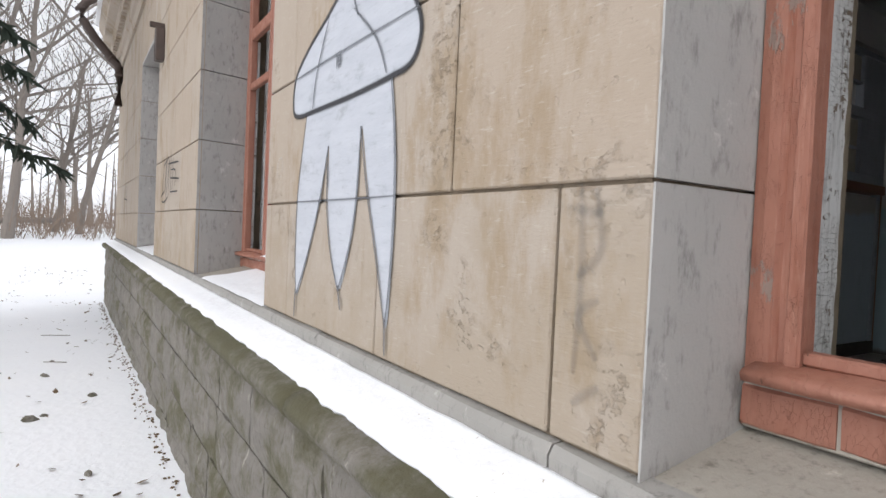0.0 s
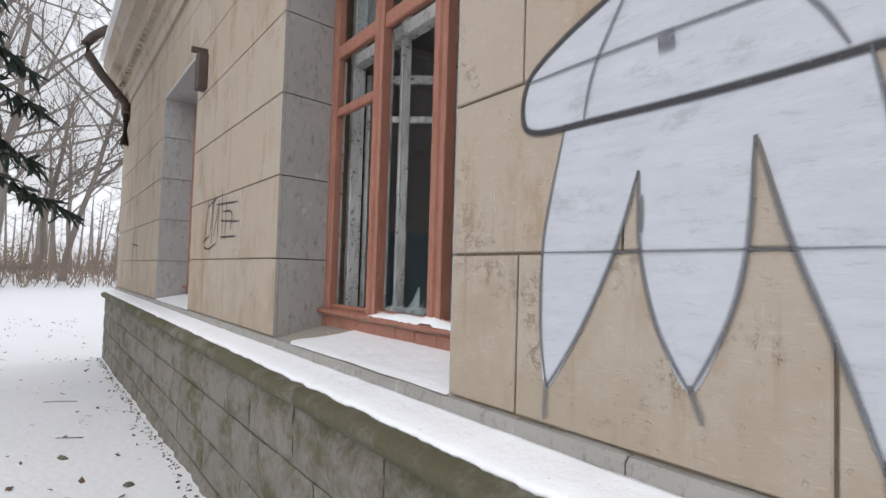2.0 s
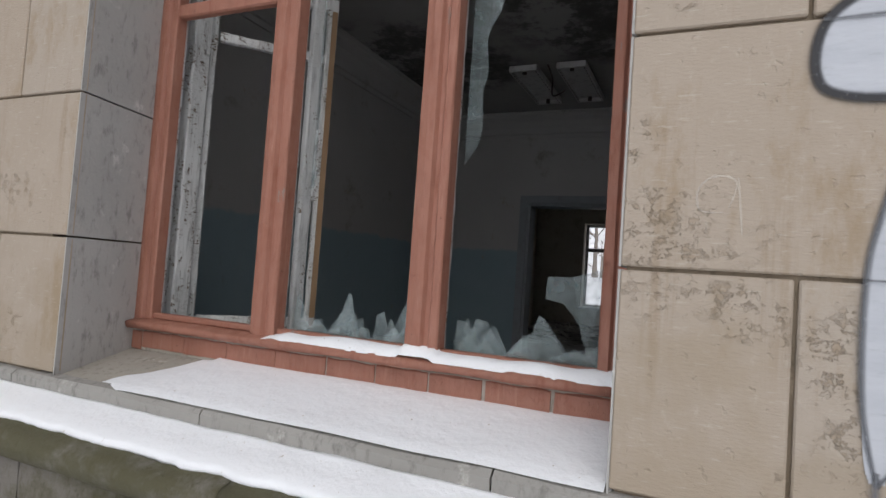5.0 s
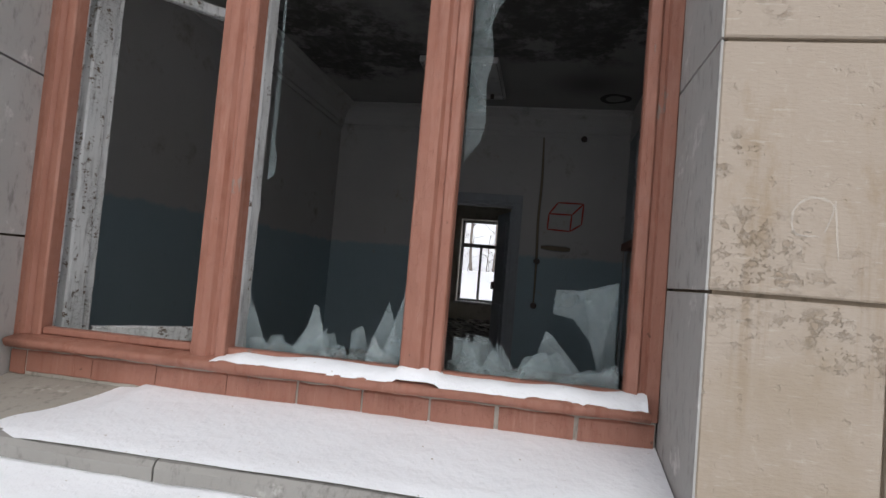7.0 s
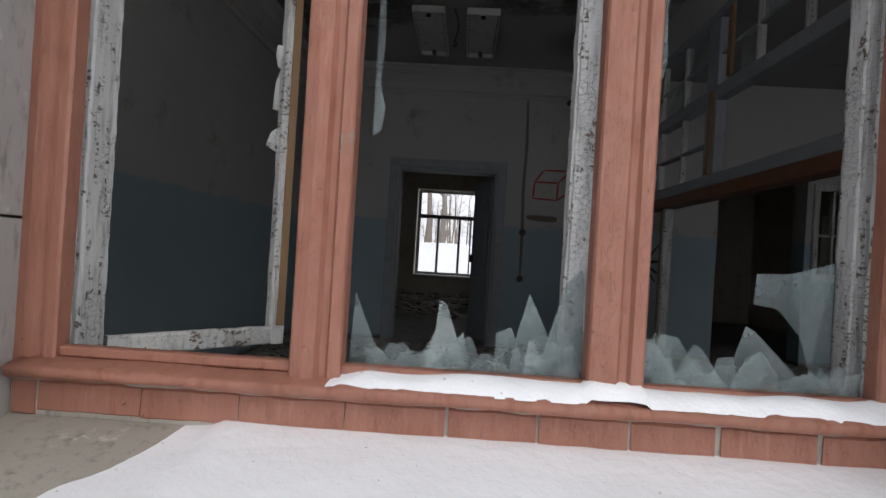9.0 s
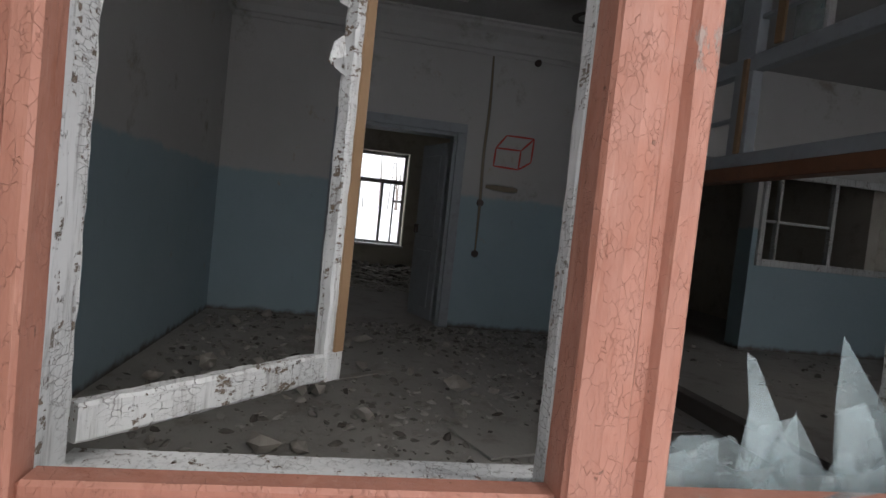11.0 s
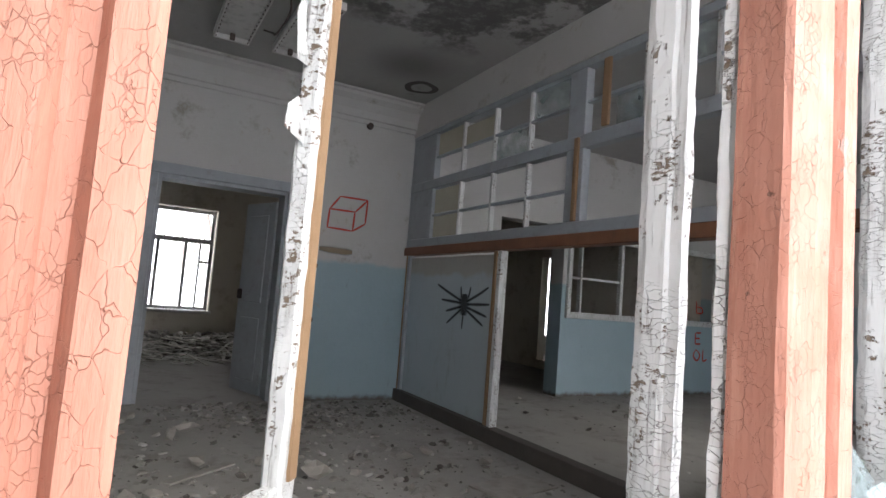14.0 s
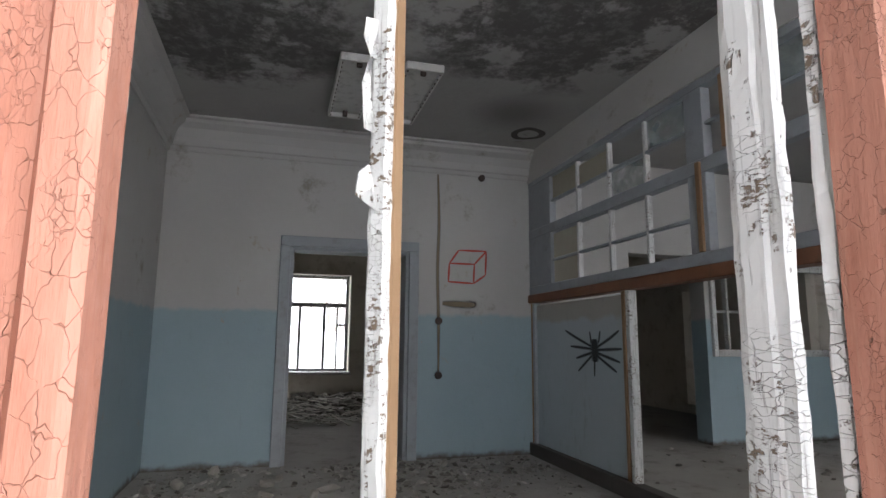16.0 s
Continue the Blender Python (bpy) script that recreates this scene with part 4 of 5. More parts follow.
pane_piece([(5.38, 3.43), (4.85, 3.43), (4.86, 3.70), (5.05, 3.62), (5.2, 3.9), (5.38, 3.8)], 1.46, "broken pane in the upper light")

for (x, y, z), w, h, r in (((2.082, 5.135, 2.31), 0.050, 0.20, 8), ((2.075, 5.142, 2.16), 0.075, 0.11, 25), ((2.085, 5.132, 2.47), 0.03, 0.10, -6)):
    bm = bmesh.new()
    f = bm.faces.new([bm.verts.new(p) for p in ((0, -w / 2, 0), (0.01, w / 2, 0.01), (0.015, w * 0.6, h * 0.6), (0.005, w * 0.35, h), (-0.01, -w * 0.4, h * 0.9))])
    bmesh.ops.solidify(bm, geom=[f], thickness=0.002)
    ob = part("paint_flake", bm, WHITE)
    ob.matrix_world = pose(x, y, z, r, 10, 30)
    tagged(ob, "curled flake of white paint hanging off the casement", "paint flake", "flakes on the casement")

# ---- graffiti ----
on_wall = lambda d: (lambda u, v: (XF - d, u, v))
gr = empty("graffiti_drawing", "pale sprayed drawing of a capped creature with dark outlines", "graffiti")
CAP = [(2.93, 2.30), (2.905, 2.43), (2.76, 2.52), (2.565, 2.595), (2.35, 2.67), (2.10, 2.66), (1.90, 2.57), (1.78, 2.44), (1.745, 2.34), (1.80, 2.26), (1.95, 2.243), (2.25, 2.235), (2.62, 2.238), (2.86, 2.245)]
LEGS = [(2.735, 2.25), (2.80, 2.0), (2.825, 1.85), (2.825, 1.60), (2.795, 1.43), (2.66, 1.62), (2.54, 1.85), (2.463, 2.07), (2.455, 1.85), (2.40, 1.65), (2.305, 1.50), (2.21, 1.68), (2.165, 1.86), (2.149, 2.11), (2.07, 1.86), (1.985, 1.65), (1.90, 1.42), (1.875, 1.60), (1.868, 1.85), (1.885, 2.05), (1.925, 2.25)]


def fill(points, d):
    """The inside of a closed line, as thin level strips."""
    bm = bmesh.new()
    line = smooth_line(points, 6, True)
    v, dv = min(p[1] for p in line), 0.008
    while v < max(p[1] for p in line):
        m, cuts = v + dv / 2, []
        for p, q in zip(line, line[1:] + line[:1]):
            if (p[1] > m) != (q[1] > m):
                cuts.append(p[0] + (q[0] - p[0]) * (m - p[1]) / (q[1] - p[1]))
        cuts.sort()
        for a, b in zip(cuts[::2], cuts[1::2]):
            bm.faces.new([bm.verts.new((XF - d, y, z)) for y, z in ((a, v), (b, v), (b, v + dv), (a, v + dv))])
        v += dv
    return bm


part("body_fill", fill(LEGS + [(1.94, 2.31), (2.72, 2.31)], 0.0032), WASH, gr, "pale bluish grey paint")["kind"] = "stuff"
part("cap_fill", fill(CAP, 0.0042), WASH, gr, "pale bluish grey paint")["kind"] = "stuff"
part("outline", stroke(smooth_line(CAP, 8, True) + [Vector(CAP[0])], 0.034, on_wall(0.0055), False), BLACK, gr, "black sprayed line")
for a, b, w in ((0, 5, 0.024), (4, 8, 0.026), (7, 11, 0.026), (10, 14, 0.026), (13, 17, 0.028), (16, 21, 0.026)):
    part("outline", stroke(smooth_line(LEGS[a:b], 8), w, on_wall(0.0052 + 0.0002 * a), True), GREY_SPRAY if w < 0.03 else BLACK, gr)
for pts in ([(2.795, 1.46), (2.80, 1.33)], [(2.305, 1.52), (2.27, 1.43)], [(1.90, 1.45), (1.89, 1.33)]):
    part("drip_line", stroke(smooth_line(pts, 6), 0.03, on_wall(0.0095)), GREY_SPRAY, gr)
part("eye", stroke(smooth_line([(2.405, 2.395), (2.355, 2.40)], 6), 0.085, on_wall(0.0098), False), GREY_SPRAY, gr, "dark eye spot")
for pts in ([(2.50, 2.60), (2.62, 2.40), (2.66, 2.25)], [(2.25, 2.56), (2.05, 2.40), (1.96, 2.26)], [(2.28, 2.64), (2.21, 2.52)], [(2.45, 2.0), (2.45, 1.90)]):
    part("stroke", stroke(smooth_line(pts, 8), 0.022, on_wall(0.0088)), GREY_SPRAY, gr)
part("grey_line", stroke(smooth_line([(2.92, 2.42), (2.45, 2.425), (1.76, 2.42)], 8), 0.02, on_wall(0.009)), GREY_SPRAY, gr)
part("grey_line", stroke(smooth_line([(2.83, 1.852), (2.4, 1.85), (1.87, 1.85)], 8), 0.014, on_wall(0.009)), GREY_SPRAY, gr)

tag = empty("graffiti_tag", "small black scrawled tag on the stone", "graffiti")
TAG = ([(7.46, 2.47), (7.60, 1.96)], [(7.66, 2.02), (7.38, 2.08)], [(7.38, 2.08), (7.26, 2.44)], [(7.26, 2.44), (7.30, 2.0)], [(7.50, 2.36), (7.12, 2.43)], [(7.22, 2.06), (7.05, 2.40)], [(7.05, 2.40), (7.08, 2.0)],
       [(7.16, 2.36), (6.42, 2.33)], [(6.95, 2.50), (6.90, 2.02)], [(6.78, 2.40), (6.80, 2.02)], [(6.98, 2.20), (6.36, 2.16)], [(6.96, 2.05), (6.44, 2.04)], [(7.58, 1.97), (7.40, 1.95), (7.10, 2.0)], [(6.90, 2.28), (6.60, 2.25), (6.62, 2.10)])
for k, pts in enumerate(TAG):
    part("tag_line", stroke(smooth_line(pts, 6), 0.028, on_wall(0.004 + 0.0003 * k)), BLACK, tag)
tag2 = empty("graffiti_tag", "faint dark scrawl on the far stone", "graffiti")
for pts in ([(12.6, 1.7), (12.9, 2.4), (13.2, 1.75)], [(12.5, 2.1), (13.3, 2.15)], [(12.8, 2.7), (12.9, 3.0), (13.1, 2.7)]):
    part("tag_line", stroke(smooth_line(pts, 6), 0.04, on_wall(0.004 + 0.0004 * len(tag2.children))), BLACK, tag2)
chalk = empty("chalk_mark", "faint scratched round chalk mark", "graffiti")
part("scratch", stroke(smooth_line([(3.09, 2.00), (3.075, 2.06), (3.12, 2.075), (3.155, 2.045), (3.15, 1.995), (3.10, 1.99)], 6), 0.008, on_wall(0.003)), CHALK, chalk)
part("scratch", stroke(smooth_line([(3.072, 2.07), (3.06, 1.94)], 6), 0.008, on_wall(0.0035)), CHALK, chalk)

ghost = empty("scrubbed_mark", "grey ghost of paint scrubbed off the stone", "graffiti")
for k, pts in enumerate(([(1.06, 1.85), (1.05, 1.68), (1.06, 1.46)], [(1.02, 1.84), (1.00, 1.72), (1.06, 1.66)], [(1.00, 1.62), (1.05, 1.58), (1.00, 1.50)], [(1.08, 1.80), (1.00, 1.79)], [(0.99, 1.45), (1.06, 1.40)])):
    part("smear", stroke(smooth_line(pts, 8), 0.035, on_wall(0.003 + 0.0003 * k)), GHOST, ghost)
on_back = lambda d: (lambda u, v: (XB - d, u, v))
cube = empty("graffiti_cube", "red sprayed outline of a cube on the wall", "graffiti")
for k, pts in enumerate(([(3.65, 2.69), (3.38, 2.69)], [(3.65, 2.69), (3.66, 2.50)], [(3.66, 2.50), (3.39, 2.49)], [(3.38, 2.69), (3.39, 2.49)], [(3.38, 2.69), (3.25, 2.83)], [(3.25, 2.83), (3.26, 2.58)], [(3.26, 2.58), (3.39, 2.49)], [(3.65, 2.69), (3.55, 2.83)], [(3.55, 2.83), (3.25, 2.83)])):
    part("red_line", stroke(smooth_line(pts, 5), 0.026, on_back(0.004 + 0.0003 * k)), RED_SPRAY, cube)
words = empty("graffiti_words", "red sprayed letters on the low wall, partly hidden", "graffiti")
for k, pts in enumerate(([(-1.98, 2.12), (-1.98, 1.95)], [(-2.0, 2.04), (-2.1, 2.02), (-2.1, 1.95), (-1.98, 1.95)], [(-1.98, 1.66), (-1.98, 1.50)], [(-1.98, 1.66), (-2.1, 1.66)], [(-1.98, 1.58), (-2.08, 1.58)], [(-1.98, 1.50), (-2.1, 1.50)], [(-2.0, 1.42), (-1.95, 1.33), (-2.03, 1.26), (-2.09, 1.34), (-2.0, 1.42)], [(-2.16, 1.42), (-2.16, 1.26), (-2.25, 1.28)])):
    part("red_line", stroke(smooth_line(pts, 5), 0.035, on_back(0.004 + 0.0003 * k)), RED_SPRAY, words)
SMEAR = spray("brown_stain", (0.22, 0.17, 0.11), 0.8, 0.7)
for pts, w, lab in (([(3.78, 3.62), (3.765, 3.1), (3.775, 2.6), (3.76, 2.1), (3.757, 1.58)], 0.05, "rough groove where a cable was torn out"), ([(3.72, 2.28), (3.50, 2.27), (3.37, 2.27)], 0.10, "patch of fallen plaster")):
    tagged(part("wall_groove", stroke(smooth_line(pts, 8), w, on_back(0.003)), SMEAR, None, lab), category="wall damage", kind="structure")
for y, z in ((3.757, 2.10), (3.756, 1.565), (3.30, 3.62)):
    bm = bmesh.new()
    bmesh.ops.create_cone(bm, cap_ends=True, segments=16, radius1=0.04, radius2=0.032, depth=0.03, matrix=Matrix.Translation((XB - 0.012, y, z)) @ pose(0, 0, 0, 0, -90, 0))
    tagged(part("socket_box", bm, IRON, None, "round black empty socket box in the wall"), category="socket box")
spider = empty("graffiti_spider", "black sprayed spider on the pale board", "graffiti")
on_board = lambda d: (lambda u, v: (u, YP - 0.01 + d, v))
part("body", stroke(smooth_line([(5.43, 1.93), (5.43, 1.84), (5.43, 1.74)], 6), 0.22, on_board(0.004), True), BLACK, spider)
for k, pts in enumerate(([(5.48, 1.88), (5.75, 2.0), (5.95, 2.10)], [(5.48, 1.85), (5.85, 1.88)], [(5.48, 1.80), (5.75, 1.72)], [(5.48, 1.76), (5.72, 1.55)], [(5.38, 1.88), (5.20, 1.98), (5.05, 2.08)], [(5.38, 1.84), (5.02, 1.86)], [(5.38, 1.80), (5.05, 1.70)], [(5.38, 1.76), (5.10, 1.58)], [(5.43, 1.75), (5.44, 1.5)], [(5.36, 1.93), (5.33, 2.08)], [(5.48, 1.93), (5.50, 2.08)])):
    part("leg", stroke(smooth_line([(u, 1.84 + (v - 1.84) * 0.65) for u, v in pts], 5), 0.04, on_board(0.0045 + 0.0003 * k)), BLACK, spider)
rust = plain("dark_ring", (0.06, 0.055, 0.05), (0.12, 0.11, 0.10), 9.0, 0.9)
bm = bmesh.new()
ring = [(0.17 * math.cos(a) * (1 + 0.1 * math.sin(3 * a)), 0.17 * math.sin(a)) for a in (2 * math.pi * k / 28 for k in range(28))]
part_in = [bm.verts.new((6.05 + 0.62 * p, 3.03 + 0.62 * q, ZC - 0.006)) for p, q in ring]
part_out = [bm.verts.new((6.05 + p, 3.03 + q, ZC - 0.004)) for p, q in ring]
for k in range(28):
    bm.faces.new((part_in[k], part_in[(k + 1) % 28], part_out[(k + 1) % 28], part_out[k]))
tagged(part("ceiling_ring", bm, rust, None, "dark ring left by a pipe on the ceiling"), category="ceiling stain", kind="structure")


def tube(name, points, radius, material, parent=None, label="", sides=8):
    bm = bmesh.new()
    rows = []
    for i, p in enumerate(points):
        d = (points[min(i + 1, len(points) - 1)] - points[max(i - 1, 0)]).normalized()
        q = d.to_track_quat("Z", "Y")
        rows.append([bm.verts.new(p + q @ Vector((radius * math.cos(a), radius * math.sin(a), 0))) for a in (2 * math.pi * k / sides for k in range(sides))])
    for r0, r1 in zip(rows, rows[1:]):
        for k in range(sides):
            bm.faces.new((r0[k], r0[(k + 1) % sides], r1[(k + 1) % sides], r1[k]))
    bm.faces.new(rows[0][::-1])
    bm.faces.new(rows[-1])
    return part(name, bm, material, parent, label, True)


wire = [Vector(p) for p in smooth_line([(4.95, 4.62, 3.93), (5.0, 4.58, 3.80), (5.2, 4.62, 3.70), (5.5, 4.60, 3.82), (5.75, 4.62, 3.93)], 8)]
tagged(tube("hanging_cable", wire, 0.008, IRON, None, "loose black cable hanging from the ceiling", 6), category="cable")

pipe = empty("downpipe", "rusty dark downpipe bent off the cornice and broken short", "downpipe")
bend = [Vector((x, 14.8, z)) for x, z in ((0.48, 6.5), (0.22, 6.28), (0.12, 6.12), (0.16, 5.90), (0.40, 5.55), (0.70, 5.20), (0.85, 5.05), (0.87, 4.85), (0.86, 4.2))]
tube("pipe", bend, 0.09, IRON, pipe)
for k in (2, 5, 7):
    tube("collar", [bend[k] - (bend[k + 1] - bend[k]).normalized() * 0.03, bend[k] + (bend[k + 1] - bend[k]).normalized() * 0.03], 0.104, IRON, pipe)
hook = empty("wall_bracket", "small rusted iron bracket and box on the facade", "bracket")
part("box", box((XF - 0.10, 7.80, 3.62), (XF + 0.002, 7.95, 4.0), 0.01), IRON, hook)
part("arm", box((XF - 0.16, 7.85, 4.0), (XF + 0.002, 7.90, 4.06), 0.006), IRON, hook)

# ---- rubble ----
rr = random.Random(5)


def litter(name, label, area, count, sizes, material, z, dense):
    bm = bmesh.new()
    n = 0
    while n < count:
        x, y = rr.uniform(area[0], area[1]), rr.uniform(area[2], area[3])
        if noise.noise((x * 0.9, y * 0.9, 3)) < rr.uniform(-0.5, 0.35) * dense:
            continue
        size = sizes[0] + (sizes[1] - sizes[0]) * rr.random() ** 3
        rock(bm, (x, y, z + size * 0.15), size, rr, rr.uniform(0.25, 0.6))
        n += 1
    me = mesh_of(name, bm, material)
    return tagged(new(name, me), label, "rubble", kind="stuff")


RUBBLE_VARIED = Shade("mixed_rubble", 0.95)
RUBBLE_VARIED.colour(RUBBLE_VARIED.mix(RUBBLE_VARIED.each(True), (0.075, 0.065, 0.055), (0.36, 0.34, 0.31))).bump(RUBBLE_VARIED.noise(60.0, 4), 0.004, 0.6)
litter("floor_rubble", "crumbs of fallen plaster and dirt on the floor", (1.9, 6.6, 2.9, 6.3), 3000, (0.005, 0.042), RUBBLE_VARIED.m, ZF, 1)
litter("floor_rubble", "crumbs of plaster along the partition and back wall", (5.7, 6.62, 2.85, 6.3), 500, (0.008, 0.05), RUBBLE_VARIED.m, ZF, 0.5)
litter("floor_rubble", "crumbs of plaster beyond the partition", (2.2, 6.6, -2.0, 2.6), 400, (0.008, 0.05), RUBBLE_VARIED.m, ZF, 1)
bm = bmesh.new()
for k in range(1300):
    y, d = rr.uniform(3.3, 6.2), abs(rr.gauss(0, 0.75))
    h = max(0.0, 0.24 - 0.16 * d)
    rock(bm, (XE - 0.15 - d, y, ZF + rr.random() * h), rr.uniform(0.02, 0.12), rr, 0.4)
tagged(new("rubble_heap", mesh_of("rubble_heap", bm, RUBBLE_VARIED.m)), "heap of broken laths and plaster in the next room", "rubble", kind="stuff")
bm = bmesh.new()
for k in range(260):
    x, y, l = rr.uniform(XE - 2.6, XE - 0.15), rr.uniform(3.2, 6.2), rr.uniform(0.15, 0.75)
    vs = add_box(bm, (-l / 2, -0.018, -0.004), (l / 2, 0.018, 0.004))
    m = pose(x, y, ZF + 0.03 + 0.24 * rr.random() * max(0.15, 1 - abs(XE - 1.0 - x) / 1.6), rr.uniform(-12, 12), rr.uniform(-10, 10), rr.gauss(90, 45))
    for v in vs:
        v.co = m @ v.co
tagged(new("lath_heap", mesh_of("lath_heap", bm, LATH)), "tangle of pale broken laths in the next room", "rubble", kind="stuff")
bm = bmesh.new()
for k in range(1500):
    x, y, w = rr.uniform(1.9, 6.6), rr.uniform(2.85, 6.3), rr.uniform(0.006, 0.03)
    if noise.noise((x * 0.8, y * 0.8, 11)) < rr.uniform(-0.4, 0.4):
        continue
    m = pose(x, y, ZF + 0.006, rr.uniform(-25, 25), rr.uniform(-25, 25), rr.uniform(0, 360))
    bm.faces.new([bm.verts.new(m @ Vector((w * math.cos(a) * rr.uniform(0.6, 1.3), w * math.sin(a) * rr.uniform(0.5, 1), rr.uniform(0, 0.006)))) for a in (0, 1.4, 2.9, 4.5)])
tagged(new("paint_flakes", mesh_of("paint_flakes", bm, RUBBLE_VARIED.m)), "flakes of paint and paper scattered over the floor", "rubble", kind="stuff")
for k in range(46):
    size = rr.uniform(0.03, 0.085)
    bm = bmesh.new()
    rock(bm, (0, 0, 0), size, rr, rr.uniform(0.35, 0.7))
    ob = part("plaster_chunk", bm, RUBBLE)
    low_z = min(v.co.z for v in ob.data.vertices)
    ob.location = (rr.uniform(2.2, 6.4), rr.uniform(3.0, 6.2), ZF - low_z)
    tagged(ob, "lump of broken plaster lying on the floor", "rubble", "loose plaster lumps")
for x, y, a, w, l, m, lab in ((3.55, 4.15, 20, 0.42, 0.55, FLOOR, "thin grey board lying on the floor"), (3.3, 3.35, -35, 0.08, 0.75, RUBBLE, "splintered grey lath lying on the floor"), (3.9, 3.2, 15, 0.3, 0.5, RUBBLE, "broken sheet of plasterboard lying on the floor"), (3.0, 3.9, 60, 0.13, 0.16, PANEL, "torn violet paper packet on the floor"), (4.6, 4.9, 40, 0.07, 0.5, RUBBLE, "splintered grey lath lying on the floor"), (2.9, 4.6, -15, 0.16, 0.2, RUBBLE, "broken sheet of plasterboard lying on the floor")):
    ob = part("fallen_board", box((-w / 2, -l / 2, 0), (w / 2, l / 2, 0.012), 0.002), m)
    ob.matrix_world = pose(x, y, ZF + 0.002, 1, 0.5, a)
    tagged(ob, lab, "board", "boards on the floor")

# ---- leaves, twigs and stones on the snow ----
bm = bmesh.new()
for k in range(900):
    x, y = rr.uniform(-5, 0.6), rr.uniform(0.5, 22)
    if noise.noise((x, y, 8)) < -0.1:
        continue
    c = Vector((x, y, ground_height(x, y) + 0.012))
    q = Euler((rr.uniform(-0.5, 0.5), rr.uniform(-0.5, 0.5), rr.random() * 6.3)).to_matrix()
    w, l = rr.uniform(0.008, 0.03), rr.uniform(0.02, 0.055)
    bm.faces.new([bm.verts.new(c + q @ Vector(p)) for p in ((-l, 0, 0), (-l * 0.2, -w, 0.006), (l, 0, 0.012), (0, w, 0.0))])
tagged(new("dead_leaves", mesh_of("dead_leaves", bm, LEAF)), "brown dead leaves scattered on the snow", "leaves", kind="stuff")
bm = bmesh.new()
for k in range(420):
    y = rr.uniform(0.0, 15.8)
    x = 0.70 - abs(rr.gauss(0, 0.05))
    rock(bm, (x, y, ground_height(x, y) + 0.005), rr.uniform(0.006, 0.02), rr, 0.5)
tagged(new("wall_foot_dirt", mesh_of("wall_foot_dirt", bm, LEAF)), "dirt and dead grass along the foot of the plinth", "dirt", kind="stuff")
for k in range(26):
    x, y = rr.uniform(-3.2, 0.3), rr.uniform(1.5, 9)
    bm = bmesh.new()
    rock(bm, (0, 0, 0), rr.uniform(0.025, 0.07), rr, 0.6)
    ob = part("stone", bm, PLINTH)
    ob.location = (x, y, ground_height(x, y) + 0.01)
    tagged(ob, "small grey stone half sunk in the snow", "stone", "stones in the snow")
for k in range(14):
    x, y, a, l = rr.uniform(-3, 0.2), rr.uniform(2, 11), rr.random() * 6.3, rr.uniform(0.2, 0.6)
    pts = [Vector((x + math.cos(a) * l * t + 0.03 * noise.noise((t * 3, k, 0)), y + math.sin(a) * l * t, 0)) for t in (0, 0.33, 0.66, 1)]
    for p in pts:
        p.z = ground_height(p.x, p.y) + 0.012
    tagged(tube("twig", pts, 0.006, BARK, None, "thin dead twig lying on the snow", 5), category="twig", group="twigs on the snow")

# ---- trees ----


def limb(vs, fs, p, d, r, length, depth, rg, bend):
    """A tapering branch that forks into thinner ones."""
    n, sides = 4, 5 if depth < 2 else 3
    first = len(vs)
    pts = [p]
    for k in range(n):
        d = (d + Vector((rg.gauss(0, bend), rg.gauss(0, bend), rg.gauss(0.04, bend * 0.7)))).normalized()
        pts.append(pts[-1] + d * length / n)
    for k, q in enumerate(pts):
        rot = d.to_track_quat("Z", "Y")
        rad = 0.78 * r * (1 - 0.55 * k / n)
        for a in range(sides):
            vs.append(q + rot @ Vector((rad * math.cos(6.283 * a / sides), rad * math.sin(6.283 * a / sides), 0)))
    for k in range(n):
        for a in range(sides):
            i, j = first + k * sides + a, first + k * sides + (a + 1) % sides
            fs.append((i, j, j + sides, i + sides))
    if depth == 4:
        return
    kids = (7, 6, 5, 4)[depth]
    for c in range(kids):
        t = rg.uniform(0.35 if depth == 0 else 0.2, 1.0)
        at = pts[min(n - 1, int(t * n))].lerp(pts[min(n, int(t * n) + 1)], t * n - int(t * n))
        side = Vector((rg.gauss(0, 1), rg.gauss(0, 1), rg.uniform(0.1, 0.9))).normalized()
        limb(vs, fs, at, (d * 0.6 + side * 0.75).normalized(), r * (1 - 0.55 * t) * rg.uniform(0.4, 0.62), length * rg.uniform(0.42, 0.66), depth + 1, rg, 0.16)


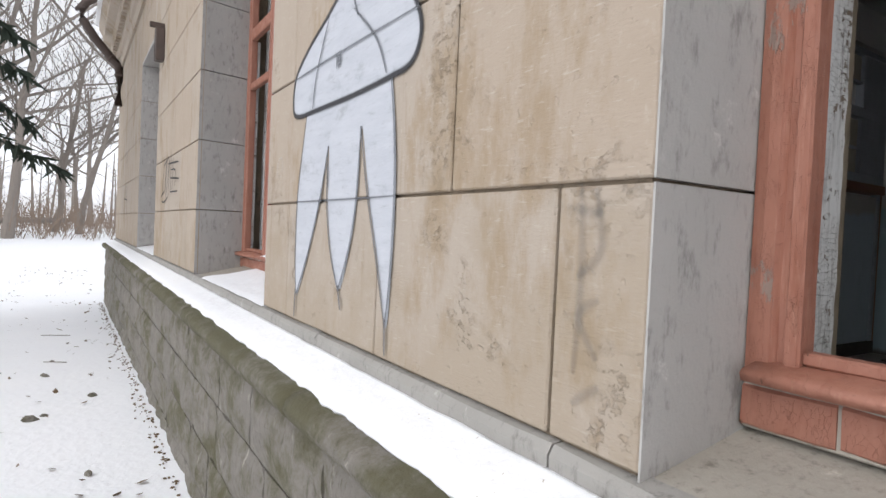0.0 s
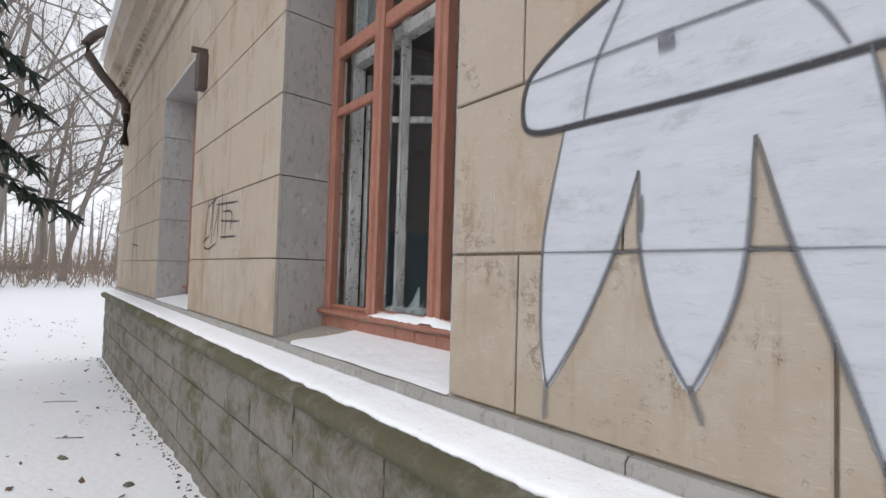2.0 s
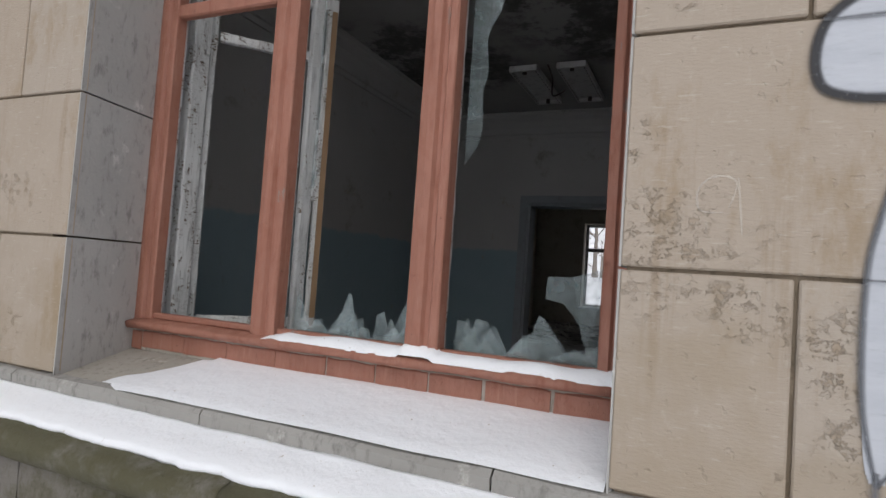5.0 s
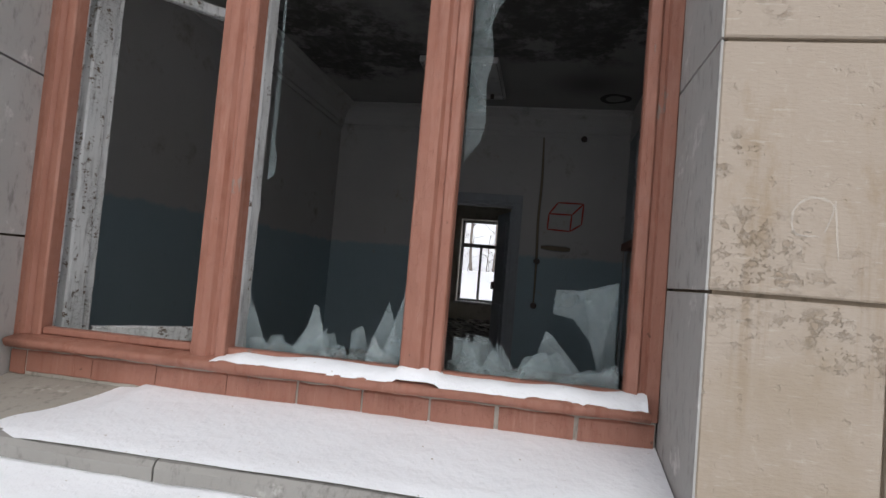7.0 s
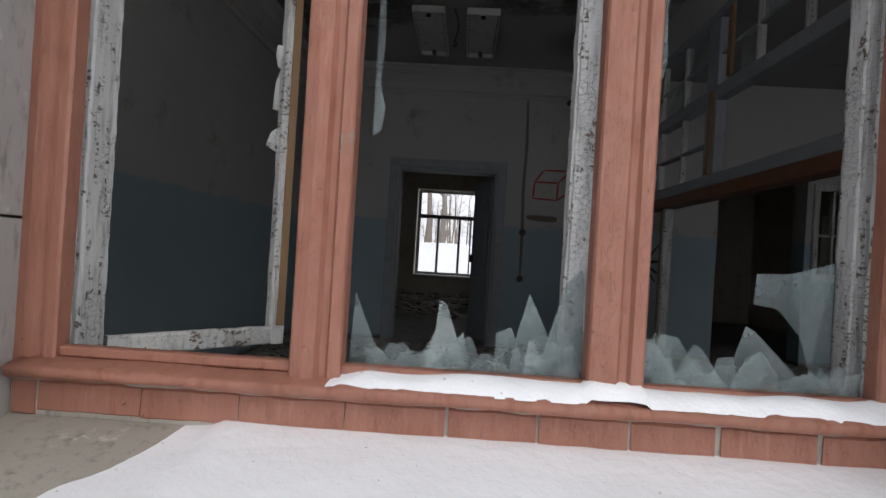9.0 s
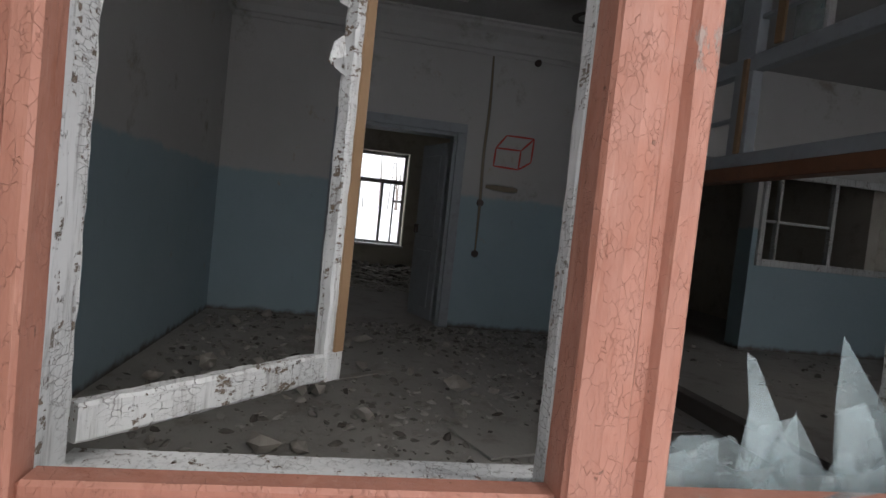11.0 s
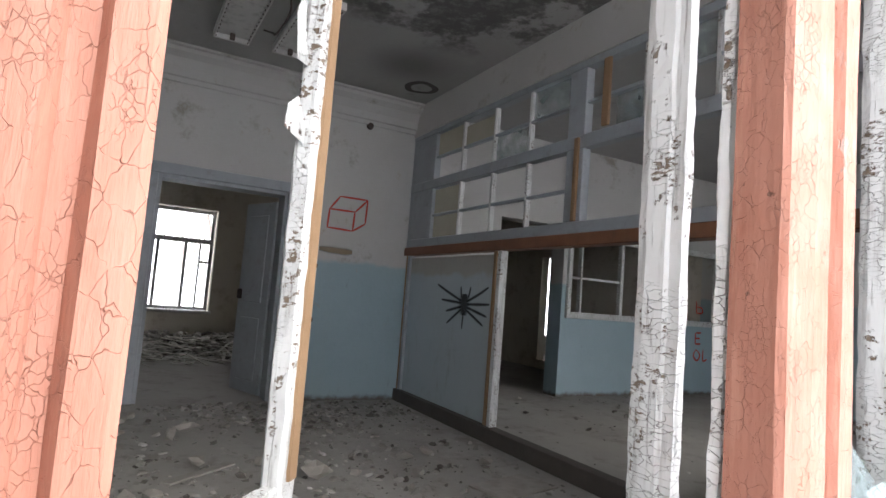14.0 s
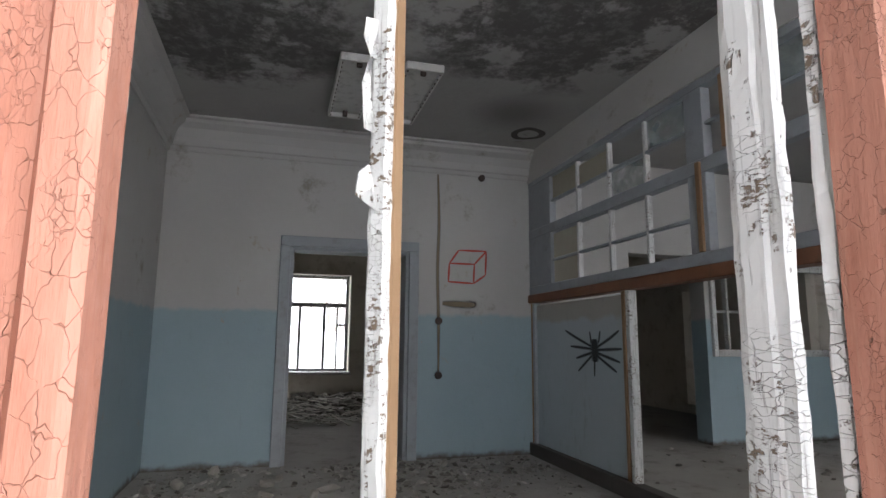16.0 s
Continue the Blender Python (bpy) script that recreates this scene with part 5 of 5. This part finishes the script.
def bare_tree(seed, height, r):
    rg = random.Random(seed)
    t = empty("bare_tree", "leafless grey-brown winter tree with fine twigs", "tree", "winter trees")
    for nm, d0 in (("trunk", 0), ("crown", 1)):
        vs, fs = [], []
        if nm == "trunk":
            lean = Vector((rg.gauss(0, 0.10), rg.gauss(0, 0.10), 1)).normalized()
            pts = [lean * height * 0.62 * k / 6 + Vector((0.12 * rg.gauss(0, 1), 0.12 * rg.gauss(0, 1), 0)) * (k > 0) for k in range(7)]
            for k, q in enumerate(pts):
                for a in range(7):
                    rad = r * (1.25 if k == 0 else 1) * (1 - 0.62 * k / 6)
                    vs.append(q + Vector((rad * math.cos(6.283 * a / 7), rad * math.sin(6.283 * a / 7), -0.4 if k == 0 else 0)))
            for k in range(6):
                for a in range(7):
                    i, j = k * 7 + a, k * 7 + (a + 1) % 7
                    fs.append((i, j, j + 7, i + 7))
        else:
            for c in range(11):
                f = rg.uniform(0.30, 1.0)
                k = min(5, int(f * 6))
                at = pts[k].lerp(pts[k + 1], f * 6 - k)
                side = Vector((rg.gauss(0, 1), rg.gauss(0, 1), rg.uniform(0.4, 1.6))).normalized()
                limb(vs, fs, at, side, r * (1 - 0.62 * f) * 0.6, height * rg.uniform(0.24, 0.42), 1, rg, 0.13)
        me = bpy.data.meshes.new(nm)
        me.from_pydata([tuple(v) for v in vs], [], fs)
        me.materials.append(BARK)
        ob = new(nm, me)
        ob.parent = t
    return t


kinds = [bare_tree(21 + k, h, r) for k, (h, r) in enumerate(((19, 0.22), (22, 0.27), (17, 0.17), (20, 0.21)))]
for t, (x, y) in zip(kinds, ((-2.2, 30), (-4.6, 27), (0.3, 34), (-7.5, 31))):
    t.location = (x, y, ground_height(x, y) - 0.2)
tr = random.Random(9)
for k in range(52):
    if k < 42:
        y = tr.uniform(32, 85)
        x = tr.uniform(-0.45 * y - 6, 12)
    else:
        x, y = tr.uniform(24, 60), tr.uniform(-6, 24)
    s = tr.uniform(0.75, 1.2)
    copy_thing(kinds[k % 4], pose(x, y, ground_height(x, y) - 0.2, 0, 0, tr.random() * 360) @ Matrix.Scale(s, 4))
bm = bmesh.new()
vs, fs = [], []
for k in range(8000):
    if k < 6500:
        y = 30 + 50 * tr.random() ** 1.6
        x = tr.uniform(-40, 14)
    else:
        x, y = tr.uniform(26, 60), tr.uniform(-8, 26)
    g = ground_height(x, y) - 0.05
    h, a = g + tr.uniform(0.8, 2.8), tr.random() * 6.28
    w = tr.uniform(0.008, 0.022)
    dx, dy = tr.gauss(0, 0.8), tr.gauss(0, 0.8)
    i = len(vs)
    m = g + (h - g) * 0.6
    vs += [(x - w, y, g), (x + w, y, g), (x + w + dx * 0.6, y + dy, m), (x - w * 0.4 + dx * 0.6, y + dy, m), (x + dx * 1.6, y + dy * 1.5, h)]
    fs += [(i, i + 1, i + 2, i + 3), (i + 3, i + 2, i + 4)]
me = bpy.data.meshes.new("undergrowth")
me.from_pydata(vs, [], fs)
BRUSH = plain("dry_brush", (0.19, 0.14, 0.105), (0.30, 0.235, 0.185), 3.0, 0.95)
me.materials.append(BRUSH)
tagged(new("undergrowth", me), "brown tangle of leafless shrubs at the wood's edge", "shrubs", kind="stuff")
vs, fs = [], []
for k in range(1000):
    a, d = tr.random() * 6.283, tr.uniform(95, 150)
    x, y, w, h = d * math.cos(a), d * math.sin(a), tr.uniform(0.08, 0.3), tr.uniform(9, 16)
    i, px, py = len(vs), -math.sin(a), math.cos(a)
    l = tr.gauss(0, 0.8)
    vs += [(x - px * w, y - py * w, -1), (x + px * w, y + py * w, -1), (x + px * (w * 0.3 + l), y + py * (w * 0.3 + l), h), (x - px * (w * 0.3 - l), y - py * (w * 0.3 - l), h)]
    fs.append((i, i + 1, i + 2, i + 3))
    for c in range(9):
        z, s = tr.uniform(0.25, 1) * h, tr.choice((-1, 1)) * tr.uniform(1, 3.5)
        i = len(vs)
        vs += [(x + px * l * z / h, y + py * l * z / h, z), (x + px * l * z / h, y + py * l * z / h, z + 0.14), (x + px * (s + l), y + py * (s + l), z + tr.uniform(1, 3.5))]
        fs.append((i, i + 1, i + 2))
me = bpy.data.meshes.new("far_woods")
me.from_pydata(vs, [], fs)
me.materials.append(BARK)
tagged(new("far_woods", me), "far leafless wood behind the clearing", "woods", kind="stuff")
fallen = [Vector((-9 + 2.2 * k, 35 + 0.5 * math.sin(k * 2.0), 1.1 + 0.12 * k)) for k in range(5)]
tagged(tube("fallen_log", fallen, 0.13, BARK, None, "fallen tree trunk dusted with snow", 7), category="log")

spruce = empty("spruce", "dark spruce with drooping branches and snow patches", "tree")
tube("trunk", [Vector((0, 0, -0.5)), Vector((0.05, 0, 4)), Vector((0, 0.05, 9)), Vector((0, 0, 14))], 0.17, BARK, spruce)
vs, fs, ws, wf = [], [], [], []
sg = random.Random(14)
for k in range(110):
    z = 2.9 + 10.5 * k / 110
    a, reach = k * 2.4, 3.1 * (1 - (z - 2.9) / 12.5) + 0.2
    for t in range(26):
        f = (t + 1) / 26
        bx, by = math.cos(a) * reach * f, math.sin(a) * reach * f
        bz = z + 0.7 - 1.0 * f * f
        for c in range(9):
            w, l = sg.uniform(0.010, 0.022), sg.uniform(0.16, 0.40)
            d = Vector((math.cos(a) * 0.3 + sg.gauss(0, 0.55), math.sin(a) * 0.3 + sg.gauss(0, 0.55), -0.75 + sg.gauss(0, 0.35))).normalized()
            n = d.cross(Vector((sg.gauss(0, 1), sg.gauss(0, 1), sg.gauss(0, 1)))).normalized()
            q = Vector((bx, by, bz))
            i = len(vs)
            vs += [q - n * w, q + n * w, q + d * l * 0.6 + n * w * 1.6, q + d * l, q + d * l * 0.6 - n * w * 1.6]
            fs.append((i, i + 1, i + 2, i + 3, i + 4))
for nm, v, f, m in (("needles", vs, fs, NEEDLE),):
    me = bpy.data.meshes.new(nm)
    me.from_pydata([tuple(p) for p in v], [], f)
    me.materials.append(m)
    ob = new(nm, me)
    ob.parent = spruce
spruce.location = (-3.45, 11.2, -0.1)
